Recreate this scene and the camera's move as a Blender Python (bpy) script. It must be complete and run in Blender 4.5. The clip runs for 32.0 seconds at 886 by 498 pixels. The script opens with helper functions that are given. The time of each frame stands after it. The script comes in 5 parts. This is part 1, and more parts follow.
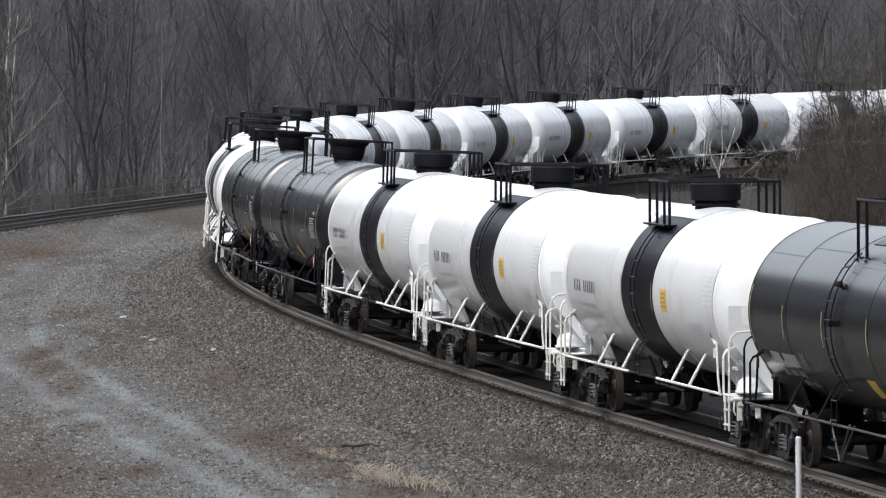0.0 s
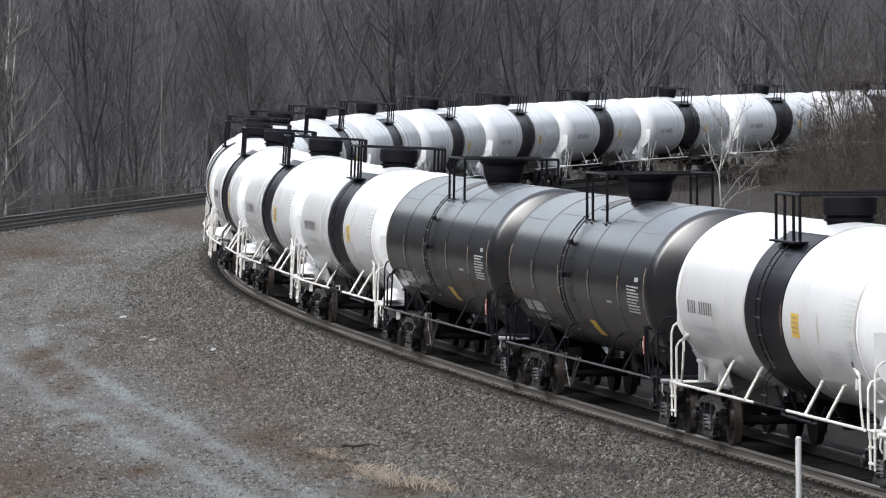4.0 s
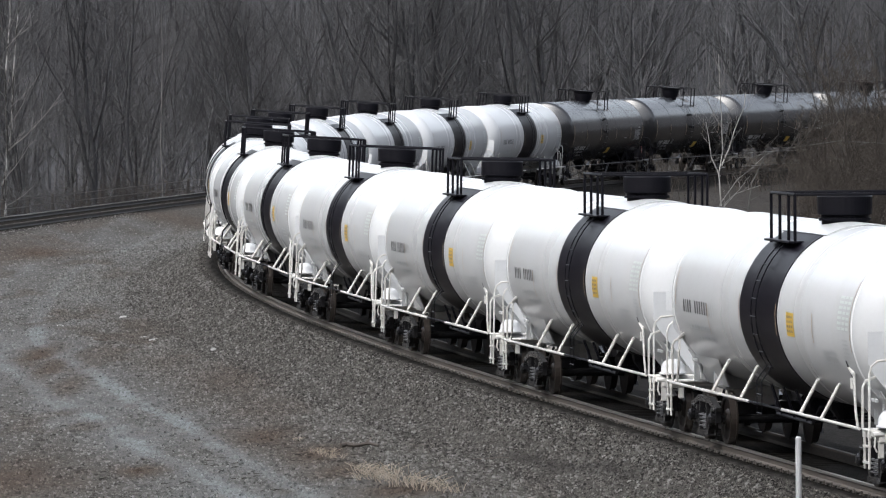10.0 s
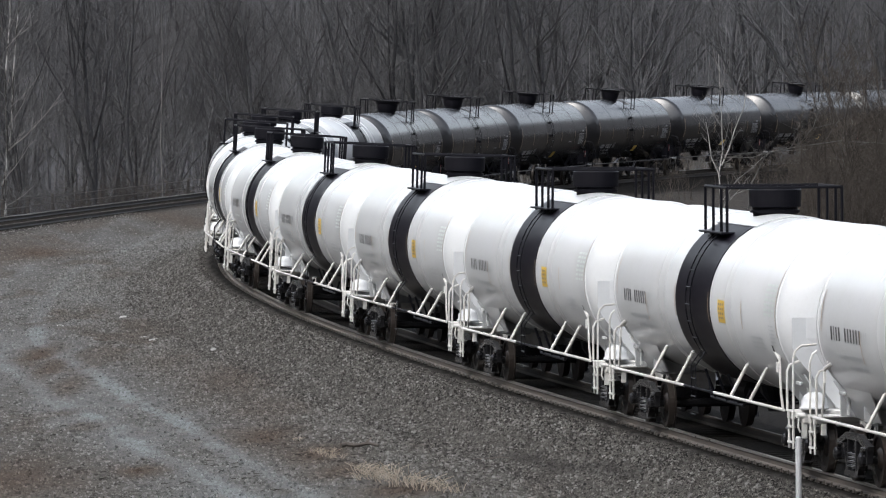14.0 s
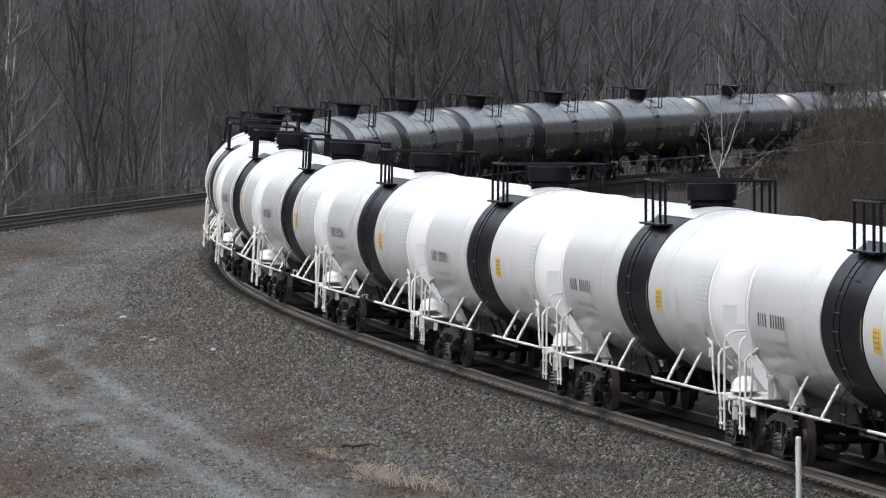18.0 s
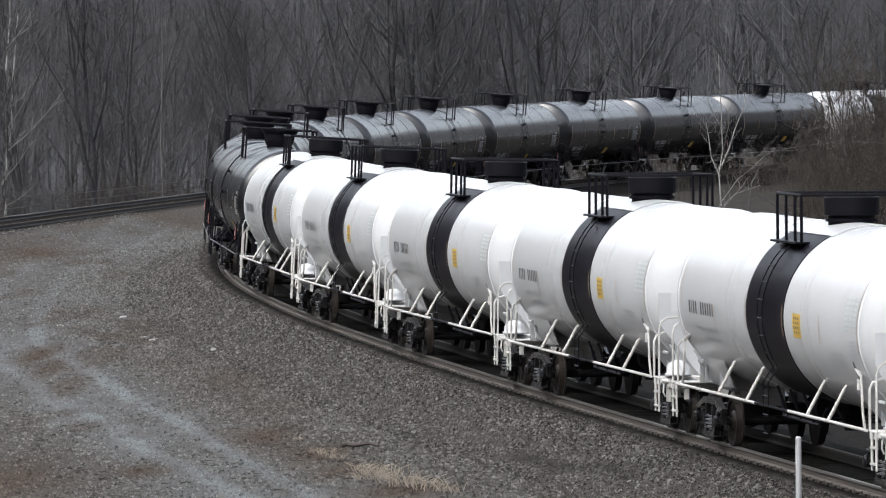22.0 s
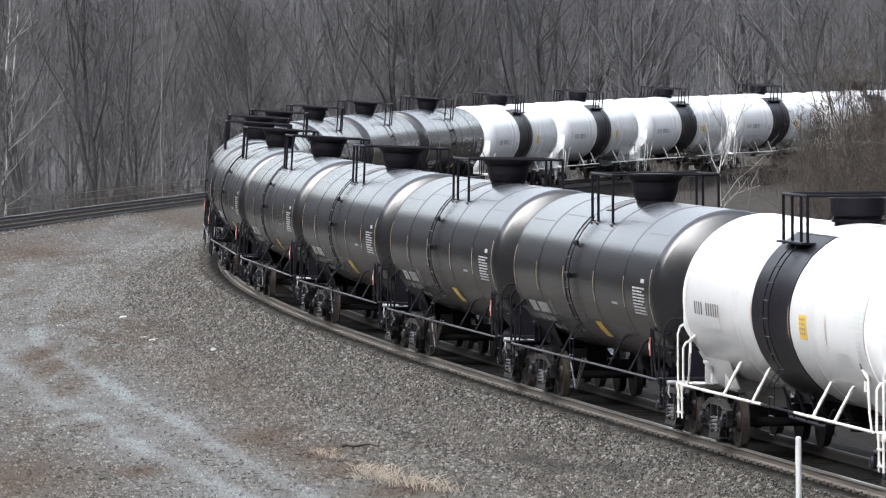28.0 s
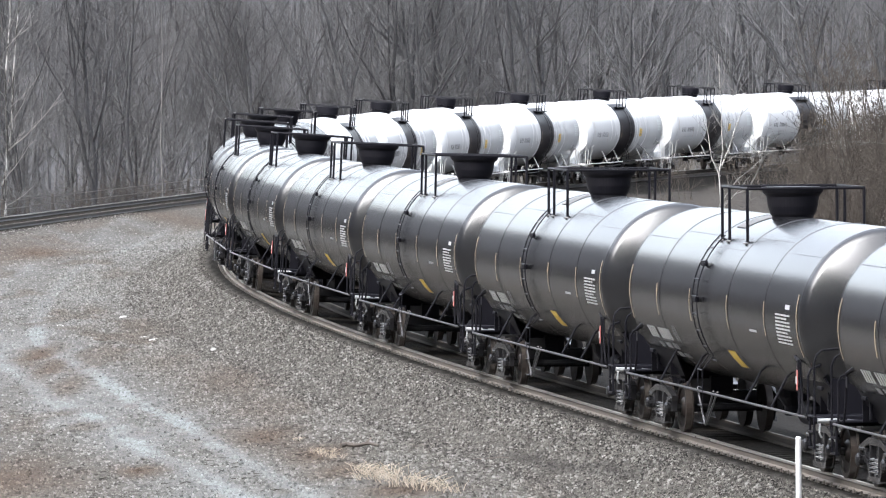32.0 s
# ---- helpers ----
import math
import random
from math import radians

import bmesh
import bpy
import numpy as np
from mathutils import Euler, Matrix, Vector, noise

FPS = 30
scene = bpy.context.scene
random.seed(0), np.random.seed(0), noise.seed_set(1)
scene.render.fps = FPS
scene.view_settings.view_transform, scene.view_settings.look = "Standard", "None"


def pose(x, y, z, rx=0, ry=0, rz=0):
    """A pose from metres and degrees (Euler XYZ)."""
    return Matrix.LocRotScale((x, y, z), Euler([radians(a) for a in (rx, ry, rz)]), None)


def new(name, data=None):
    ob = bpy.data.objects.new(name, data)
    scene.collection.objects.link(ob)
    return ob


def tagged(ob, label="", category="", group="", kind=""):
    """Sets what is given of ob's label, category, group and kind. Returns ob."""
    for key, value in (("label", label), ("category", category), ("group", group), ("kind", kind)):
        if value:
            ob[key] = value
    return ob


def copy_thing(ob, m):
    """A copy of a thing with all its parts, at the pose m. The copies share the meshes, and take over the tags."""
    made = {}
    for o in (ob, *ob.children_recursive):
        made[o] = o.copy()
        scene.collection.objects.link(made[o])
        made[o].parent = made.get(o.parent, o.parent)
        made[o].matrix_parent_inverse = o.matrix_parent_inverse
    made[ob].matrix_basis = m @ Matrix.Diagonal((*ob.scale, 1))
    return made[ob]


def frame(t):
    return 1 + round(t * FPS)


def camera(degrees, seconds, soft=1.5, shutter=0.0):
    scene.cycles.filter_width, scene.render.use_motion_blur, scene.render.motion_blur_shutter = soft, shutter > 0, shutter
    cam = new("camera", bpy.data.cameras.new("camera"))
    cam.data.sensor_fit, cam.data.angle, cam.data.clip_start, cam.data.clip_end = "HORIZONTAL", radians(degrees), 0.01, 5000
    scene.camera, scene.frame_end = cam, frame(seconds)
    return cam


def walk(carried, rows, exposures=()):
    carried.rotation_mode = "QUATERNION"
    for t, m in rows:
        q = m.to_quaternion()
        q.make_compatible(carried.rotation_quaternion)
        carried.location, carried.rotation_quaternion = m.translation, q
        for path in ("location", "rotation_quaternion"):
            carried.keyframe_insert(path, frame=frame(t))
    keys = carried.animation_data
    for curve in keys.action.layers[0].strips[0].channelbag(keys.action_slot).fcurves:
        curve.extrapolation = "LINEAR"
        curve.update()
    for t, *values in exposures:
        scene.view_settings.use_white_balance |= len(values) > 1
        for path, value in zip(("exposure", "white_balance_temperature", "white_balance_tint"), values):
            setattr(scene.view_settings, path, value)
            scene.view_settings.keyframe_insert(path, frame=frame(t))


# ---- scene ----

# ======================= camera =======================
cam = camera(7.621, 32.0, soft=1.15)
CAM = pose(0, 0, 7.26, 90 - 1.7637, 0, 0) @ pose(0, 0, 0, 0, 0, -0.412)
EXPOSURES = [(0, 1.06), (3.0, 1.11), (6.0, 1.34), (7.0, 1.17), (9.0, 0.98), (13.0, 0.88), (19.0, 0.89), (23.0, 1.00), (25.0, 1.11), (28.0, 1.68), (30.0, 2.18), (32.0, 2.22)]
walk(cam, [(0, CAM), (32.0, CAM)], EXPOSURES)

# ======================= light =======================
SUN_ELEV, SUN_AZ = 51.0, -138.0            # azimuth: degrees from +y, positive towards +x
world = bpy.data.worlds.new("sky")
scene.world = world
world.use_nodes = True
wn = world.node_tree.nodes
wn.clear()
w_out = wn.new("ShaderNodeOutputWorld")
w_bg = wn.new("ShaderNodeBackground")
w_sky = wn.new("ShaderNodeTexSky")
w_sky.sky_type = 'NISHITA'
w_sky.sun_disc = False
w_sky.sun_elevation = radians(SUN_ELEV)
w_sky.sun_rotation = radians(SUN_AZ)
w_sky.air_density, w_sky.dust_density, w_sky.ozone_density = 1.0, 4.0, 1.4
w_bg.inputs["Strength"].default_value = 0.18
w_hue = wn.new("ShaderNodeHueSaturation")
w_hue.inputs["Saturation"].default_value = 0.40
world.node_tree.links.new(w_sky.outputs[0], w_hue.inputs["Color"])
world.node_tree.links.new(w_hue.outputs[0], w_bg.inputs[0])
world.node_tree.links.new(w_bg.outputs[0], w_out.inputs[0])
sun_data = bpy.data.lights.new("sun", 'SUN')
sun_data.energy, sun_data.angle, sun_data.color = 0.68, radians(52), (0.855, 0.938, 1.0)
sun = new("sun", sun_data)
SUN_DIR = Vector((math.sin(radians(SUN_AZ)) * math.cos(radians(SUN_ELEV)), math.cos(radians(SUN_AZ)) * math.cos(radians(SUN_ELEV)), math.sin(radians(SUN_ELEV))))
sun.matrix_world = Matrix.Translation(SUN_DIR * 300) @ SUN_DIR.to_track_quat("Z", "Y").to_matrix().to_4x4()

# ======================= the line of the track =======================
R0, K1, K2, K3, K4 = 415.38, -0.0466, -0.0427, -0.0025, 0.0082
S_LO, S_HI = -175.0, 140.0


def heading(s):
    c = np.clip(s, S_LO, S_HI)
    th = c / R0 + K1 * c ** 2 / 1e4 + K2 * c ** 3 / 1e6 + K3 * c ** 4 / 1e8 + K4 * c ** 5 / 1e10
    return th + np.where(s < S_LO, (s - S_LO) / 420.0, 0.0) + np.where(s > S_HI, (s - S_HI) / 900.0, 0.0)


S_STEP = 0.25
S_TAB = np.arange(-800.0, 700.0 + S_STEP, S_STEP)
TH_TAB = heading(S_TAB)
dx_tab = np.concatenate([[0], np.cumsum((np.sin(TH_TAB[1:]) + np.sin(TH_TAB[:-1])) / 2 * S_STEP)])
dy_tab = np.concatenate([[0], np.cumsum(-(np.cos(TH_TAB[1:]) + np.cos(TH_TAB[:-1])) / 2 * S_STEP)])
i_zero = int(round(800.0 / S_STEP))
X_TAB = dx_tab - dx_tab[i_zero] + (408.644 - 415.381)
Y_TAB = dy_tab - dy_tab[i_zero] + 238.938


def on_track(s, lat=0.0):
    """The place at s metres along the line and lat metres to its outer side, and the heading there."""
    th = np.interp(s, S_TAB, TH_TAB)
    x, y = np.interp(s, S_TAB, X_TAB), np.interp(s, S_TAB, Y_TAB)
    return x - np.cos(th) * lat, y - np.sin(th) * lat, th


def track_z(s):
    """The line climbs a little towards the far leg."""
    return 0.0010 * np.clip(-s, 0, 260)


def lean(s):
    """The cant of the bend, in radians: the outer rail lies higher, and the train leans inwards."""
    t = np.clip((120.0 - s) / 80.0, 0, 1)
    return radians(4.2) * t * t * (3 - 2 * t)


def shift(s):
    """How far the track lies to the outer side of the line on which the tanks run."""
    return 2.2 * np.tan(lean(s))


def rail_z(s, lat):
    return track_z(s) + (lat + 0.753) * np.sin(lean(s))


def on_siding(y, lat=0.0):
    """A place on the second line behind the bend: its straight line by y; lat to its far side."""
    x = -18.3 + 0.142 * (y - 275) + 0.0002 * (y - 275) ** 2
    sl = 0.142 + 0.0004 * (y - 275)
    k = 1 / math.sqrt(1 + sl * sl)
    return x - lat * k, y + lat * sl * k, math.atan2(1.0, sl)


# ======================= materials =======================
def material(name):
    m = bpy.data.materials.new(name)
    m.use_nodes = True
    nt = m.node_tree
    b = nt.nodes["Principled BSDF"]
    return m, nt, b


def ramp(nt, fac, stops):
    r = nt.nodes.new("ShaderNodeValToRGB")
    el = r.color_ramp.elements
    while len(el) < len(stops):
        el.new(0.5)
    for e, (p, c) in zip(el, stops):
        e.position, e.color = p, (*c, 1)
    nt.links.new(fac, r.inputs[0])
    return r.outputs[0]


def noise_tex(nt, scale, detail=4, rough=0.6, coords=None, stretch=None):
    n = nt.nodes.new("ShaderNodeTexNoise")
    n.inputs["Scale"].default_value, n.inputs["Detail"].default_value, n.inputs["Roughness"].default_value = scale, detail, rough
    if coords is not None:
        if stretch:
            mp = nt.nodes.new("ShaderNodeMapping")
            mp.inputs["Scale"].default_value = stretch
            nt.links.new(coords, mp.inputs[0])
            coords = mp.outputs[0]
        nt.links.new(coords, n.inputs["Vector"])
    return n.outputs["Fac"]


def coords_of(nt, kind="Object"):
    return nt.nodes.new("ShaderNodeTexCoord").outputs[kind]


def mix(nt, fac, a, b, mode='MIX'):
    m = nt.nodes.new("ShaderNodeMix")
    m.data_type, m.blend_type = 'RGBA', mode
    for sock, v in ((m.inputs[0], fac), (m.inputs[6], a), (m.inputs[7], b)):
        if isinstance(v, (int, float)):
            sock.default_value = v
        elif isinstance(v, tuple):
            sock.default_value = (*v, 1)
        else:
            nt.links.new(v, sock)
    return m.outputs[2]


def bump(nt, b, height, strength=0.3, dist=0.02):
    n = nt.nodes.new("ShaderNodeBump")
    n.inputs["Strength"].default_value, n.inputs["Distance"].default_value = strength, dist
    nt.links.new(height, n.inputs["Height"])
    nt.links.new(n.outputs[0], b.inputs["Normal"])


def painted(name, col, dirt_col, rough=0.35, dirt=0.35, streak=(0.6, 0.6, 3.0), metal=0.0, grain=0.0, coat=0.0, spec=0.5, coat_rough=0.2, coat_ior=1.5):
    """Paint with soft grime at two scales, and gloss that varies with it."""
    m, nt, b = material(name)
    co = coords_of(nt)
    big = noise_tex(nt, 0.9, 3, 0.6, co, streak)
    fine = noise_tex(nt, 14.0, 3, 0.6, co)
    f1 = ramp(nt, big, [(0.42, (0, 0, 0)), (0.75, (dirt, dirt, dirt))])
    f2 = ramp(nt, fine, [(0.5, (0, 0, 0)), (0.8, (dirt * 0.5, dirt * 0.5, dirt * 0.5))])
    tot = mix(nt, 1.0, f1, f2, 'ADD')
    info = nt.nodes.new("ShaderNodeObjectInfo")
    vary = nt.nodes.new("ShaderNodeMapRange")
    vary.inputs[3].default_value, vary.inputs[4].default_value = 0.93, 1.04
    nt.links.new(info.outputs["Random"], vary.inputs[0])
    base = mix(nt, tot, col, dirt_col)
    base = mix(nt, 1.0, base, vary.outputs[0], 'MULTIPLY')
    nt.links.new(base, b.inputs["Base Color"])
    rr = nt.nodes.new("ShaderNodeMapRange")
    rr.inputs[1].default_value, rr.inputs[2].default_value = 0.3, 0.75
    rr.inputs[3].default_value, rr.inputs[4].default_value = rough - 0.03, rough + 0.05
    nt.links.new(big, rr.inputs[0])
    nt.links.new(rr.outputs[0], b.inputs["Roughness"])
    b.inputs["Metallic"].default_value = metal
    b.inputs["Specular IOR Level"].default_value = spec
    if coat:
        b.inputs["Coat Weight"].default_value, b.inputs["Coat Roughness"].default_value = coat, coat_rough
    b.inputs["Coat IOR"].default_value = coat_ior
    if grain:
        bump(nt, b, fine, grain, 0.01)
    return m


MAT = {}
MAT["white"] = painted("white_tank_paint", (0.605, 0.618, 0.630), (0.44, 0.436, 0.42), 0.25, 0.36, streak=(1.1, 0.2, 0.2))
MAT["black"] = painted("black_tank_paint", (0.0034, 0.0036, 0.0050), (0.008, 0.008, 0.0088), 0.40, 0.4, coat=1.0, spec=0.0, coat_rough=0.25, coat_ior=1.80)
MAT["galvanised"] = painted("galvanised_steel", (0.36, 0.37, 0.38), (0.2, 0.19, 0.18), 0.35, 0.5, metal=0.4)
MAT["grating"] = painted("grey_non_slip_coating", (0.10, 0.10, 0.105), (0.16, 0.155, 0.15), 0.7, 0.5)
MAT["band"] = painted("black_band_coating", (0.0075, 0.0064, 0.0100), (0.015, 0.014, 0.0175), 0.36, 0.3, spec=0.07)
MAT["white_steel"] = painted("white_painted_steel", (0.68, 0.67, 0.65), (0.26, 0.235, 0.20), 0.45, 0.55)
MAT["black_steel"] = painted("black_painted_steel", (0.0075, 0.0075, 0.0105), (0.017, 0.016, 0.018), 0.40, 0.4, spec=0.08)
MAT["grey_rail"] = painted("worn_grey_steel_rail", (0.085, 0.085, 0.092), (0.04, 0.036, 0.034), 0.35, 0.6, metal=0.3)
MAT["truck"] = painted("dusty_cast_steel", (0.0120, 0.0118, 0.0135), (0.032, 0.031, 0.032), 0.24, 0.6, grain=0.3, spec=0.4)
MAT["wheel"] = painted("rusty_wheel_steel", (0.0105, 0.0080, 0.0075), (0.027, 0.019, 0.0160), 0.38, 0.7, spec=0.4)
MAT["tread"] = painted("bright_wheel_rim", (0.042, 0.034, 0.030), (0.024, 0.017, 0.0135), 0.38, 0.6, metal=0.3)
MAT["spring"] = painted("light_grey_coil_spring", (0.22, 0.22, 0.23), (0.09, 0.085, 0.08), 0.45, 0.5, metal=0.3)
MAT["spike"] = painted("worn_spike_steel", (0.15, 0.14, 0.13), (0.06, 0.05, 0.043), 0.4, 0.6, metal=0.3)
MAT["orange"] = painted("orange_placard_film", (0.70, 0.47, 0.07), (0.5, 0.34, 0.09), 0.45, 0.3)
MAT["stripe"] = painted("tan_reflective_stripe", (0.30, 0.225, 0.145), (0.20, 0.155, 0.11), 0.5, 0.4)
MAT["ink"] = painted("black_stencil_ink", (0.012, 0.012, 0.014), (0.04, 0.04, 0.04), 0.5, 0.3)
MAT["ink_grey"] = painted("faded_grey_stencil_ink", (0.33, 0.35, 0.36), (0.45, 0.45, 0.45), 0.5, 0.3)
MAT["ink_white"] = painted("white_stencil_ink", (0.50, 0.50, 0.50), (0.3, 0.3, 0.3), 0.5, 0.4)
MAT["ink_dull"] = painted("dull_white_stencil_ink", (0.33, 0.33, 0.34), (0.22, 0.22, 0.22), 0.5, 0.4)
MAT["ink_faint"] = painted("faint_white_stencil_ink", (0.25, 0.25, 0.26), (0.15, 0.15, 0.15), 0.5, 0.4)
MAT["green_ink"] = painted("pale_green_stencil_ink", (0.48, 0.53, 0.51), (0.55, 0.58, 0.56), 0.5, 0.3)
MAT["red"] = painted("red_reflective_film", (0.42, 0.13, 0.12), (0.4, 0.2, 0.18), 0.4, 0.3)
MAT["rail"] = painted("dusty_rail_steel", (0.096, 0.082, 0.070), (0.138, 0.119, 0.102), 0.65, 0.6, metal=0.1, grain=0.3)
# dark steel; on the inner main rail it stands for the train's shade
MAT["rail_dark"] = painted("dark_shaded_rail_steel", (0.030, 0.027, 0.025), (0.060, 0.053, 0.047), 0.6, 0.6, grain=0.3)
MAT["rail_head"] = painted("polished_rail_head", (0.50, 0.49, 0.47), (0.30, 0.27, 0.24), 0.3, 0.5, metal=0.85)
MAT["fence"] = painted("dark_weathered_pipe", (0.03, 0.027, 0.026), (0.06, 0.048, 0.04), 0.6, 0.6)
MAT["post"] = painted("white_marker_post_paint", (0.5, 0.51, 0.53), (0.28, 0.27, 0.26), 0.45, 0.5)
MAT["wood"] = painted("grey_driftwood", (0.06, 0.05, 0.045), (0.13, 0.11, 0.09), 0.8, 0.7)
MAT["litter_twig"] = painted("dark_dead_twigs", (0.022, 0.019, 0.017), (0.05, 0.043, 0.036), 0.85, 0.7)
MAT["litter"] = painted("pale_litter", (0.34, 0.345, 0.34), (0.2, 0.195, 0.18), 0.6, 0.5)


def stone_mat(name, stops, on_yard=False):
    """Broken stones, each of its own shade; on the yard they take the colour of the place where they lie."""
    m, nt, b = material(name)
    geo = nt.nodes.new("ShaderNodeNewGeometry")
    shade = geo.outputs["Random Per Island"]
    c = ramp(nt, shade, stops)
    if on_yard:
        for key, lo, hi in (("road", (0.092, 0.099, 0.1025), (0.185, 0.1965, 0.2015)), ("soil", (0.024, 0.0178, 0.0136), (0.092, 0.069, 0.053))):
            a = nt.nodes.new("ShaderNodeAttribute")
            a.attribute_name = key
            c = mix(nt, a.outputs["Fac"], c, mix(nt, shade, lo, hi))
    oil = nt.nodes.new("ShaderNodeAttribute")
    oil.attribute_name = "oil"
    c = mix(nt, oil.outputs["Fac"], c, (0.014, 0.0128, 0.0125))
    co = coords_of(nt)
    c = mix(nt, 1.0, c, ramp(nt, noise_tex(nt, 30, 3, 0.6, co), [(0.3, (0.7, 0.69, 0.68)), (0.7, (1.25, 1.25, 1.25))]), 'MULTIPLY')
    nt.links.new(c, b.inputs["Base Color"])
    b.inputs["Roughness"].default_value = 0.8
    b.inputs["Specular IOR Level"].default_value = 0.15
    return m


MAT["yard_stone"] = stone_mat("grey_yard_gravel", [(0.0, (0.0330, 0.0314, 0.0283)), (0.4, (0.0858, 0.0830, 0.0770)), (0.8, (0.1364, 0.1337, 0.1271)), (1.0, (0.1815, 0.1793, 0.1738))], True)
MAT["ballast_stone"] = stone_mat("broken_ballast_stone", [(0.0, (0.0073, 0.0066, 0.0061)), (0.35, (0.0211, 0.0193, 0.0180)), (0.65, (0.0473, 0.0440, 0.0408)), (0.88, (0.0826, 0.0778, 0.0722)), (1.0, (0.135, 0.130, 0.122))])


def tie_mat():
    m, nt, b = material("creosoted_tie_wood")
    co = coords_of(nt)
    g = noise_tex(nt, 5.0, 6, 0.7, co, (0.6, 6.0, 6.0))
    c = ramp(nt, g, [(0.3, (0.006, 0.0055, 0.005)), (0.7, (0.021, 0.018, 0.0155))])
    nt.links.new(c, b.inputs["Base Color"])
    b.inputs["Roughness"].default_value = 0.85
    b.inputs["Specular IOR Level"].default_value = 0.05
    bump(nt, b, g, 0.5, 0.02)
    return m


MAT["tie"] = tie_mat()


def ground_mat():
    """Gravel, pale wheel tracks, brown soil and leaf litter, told apart by the sheet's own masks."""
    m, nt, b = material("gravel_and_soil")
    co = coords_of(nt)

    def mask(name):
        a = nt.nodes.new("ShaderNodeAttribute")
        a.attribute_name = name
        return a.outputs["Fac"]
    vor = nt.nodes.new("ShaderNodeTexVoronoi")
    vor.inputs["Scale"].default_value = 11.0
    nt.links.new(co, vor.inputs["Vector"])
    vor2 = nt.nodes.new("ShaderNodeTexVoronoi")
    vor2.inputs["Scale"].default_value = 24.0
    nt.links.new(co, vor2.inputs["Vector"])
    sep = nt.nodes.new("ShaderNodeSeparateColor")
    nt.links.new(vor.outputs["Color"], sep.inputs[0])
    sep2 = nt.nodes.new("ShaderNodeSeparateColor")
    nt.links.new(vor2.outputs["Color"], sep2.inputs[0])
    big = noise_tex(nt, 0.35, 6, 0.65, co)
    mid = noise_tex(nt, 2.2, 5, 0.7, co)
    stone = ramp(nt, sep.outputs[0], [(0.0, (0.0293, 0.0276, 0.0252)), (0.6, (0.0621, 0.0596, 0.0549)), (0.9, (0.0983, 0.0949, 0.0888)), (1.0, (0.1984, 0.1932, 0.1863))])
    fine = ramp(nt, sep2.outputs[1], [(0.0, (0.0414, 0.0390, 0.0355)), (0.7, (0.0742, 0.0704, 0.0649)), (1.0, (0.1173, 0.1130, 0.1060))])
    base = mix(nt, mid, stone, fine)
    grit = nt.nodes.new("ShaderNodeTexNoise")
    grit.inputs["Scale"].default_value, grit.inputs["Detail"].default_value, grit.inputs["Roughness"].default_value = 5.5, 8.0, 0.85
    nt.links.new(co, grit.inputs["Vector"])
    base = mix(nt, 1.0, base, ramp(nt, grit.outputs["Fac"], [(0.36, (0.40, 0.39, 0.38)), (0.50, (1.0, 1.0, 1.0)), (0.62, (1.95, 1.92, 1.86))]), 'MULTIPLY')
    base = mix(nt, ramp(nt, big, [(0.40, (0, 0, 0)), (0.62, (0.55, 0.55, 0.55))]), base, mix(nt, mid, (0.040, 0.0365, 0.032), (0.064, 0.059, 0.052)))
    pale = mix(nt, sep2.outputs[0], (0.1188, 0.1296, 0.1343), (0.2228, 0.2389, 0.2444))
    wear = nt.nodes.new("ShaderNodeMath")
    wear.operation = 'MULTIPLY'
    nt.links.new(mask("road"), wear.inputs[0])
    nt.links.new(ramp(nt, mid, [(0.25, (0.35, 0.35, 0.35)), (0.55, (1, 1, 1))]), wear.inputs[1])
    base = mix(nt, wear.outputs[0], base, pale)
    soil = mix(nt, sep2.outputs[2], (0.0330, 0.0240, 0.0183), (0.0840, 0.0622, 0.0473))
    base = mix(nt, mask("soil"), base, soil)
    leaf = mix(nt, sep.outputs[1], (0.0215, 0.0195, 0.0178), (0.0510, 0.0465, 0.0425))
    base = mix(nt, mask("litter"), base, leaf)
    # near-black tone: stained ballast, with the shade under the train put into the colour
    base = mix(nt, mask("stain_shade"), base, mix(nt, sep.outputs[0], (0.005, 0.0045, 0.0042), (0.018, 0.016, 0.0145)))
    # wooded ground: pale bluish grey, with distance haze mixed into the colour
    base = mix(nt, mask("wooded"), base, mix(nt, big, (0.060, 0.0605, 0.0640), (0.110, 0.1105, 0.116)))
    nt.links.new(base, b.inputs["Base Color"])
    b.inputs["Roughness"].default_value = 0.9
    b.inputs["Specular IOR Level"].default_value = 0.04
    hgt = mix(nt, 0.5, vor.outputs["Distance"], mid)
    bump(nt, b, hgt, 0.9, 0.05)
    return m


MAT["ground"] = ground_mat()


def bark_mat(name, dark, light, scale=3.0, lo=0.3, hi=0.7):
    m, nt, b = material(name)
    co = coords_of(nt)
    g = noise_tex(nt, scale, 5, 0.7, co, (2.5, 2.5, 0.6))
    info = nt.nodes.new("ShaderNodeObjectInfo")
    vary = nt.nodes.new("ShaderNodeMapRange")
    vary.inputs[3].default_value, vary.inputs[4].default_value = 0.6, 1.35
    nt.links.new(info.outputs["Random"], vary.inputs[0])
    c = ramp(nt, g, [(lo, dark), (hi, light)])
    c = mix(nt, 1.0, c, vary.outputs[0], 'MULTIPLY')
    nt.links.new(c, b.inputs["Base Color"])
    b.inputs["Roughness"].default_value = 0.9
    b.inputs["Specular IOR Level"].default_value = 0.2
    return m


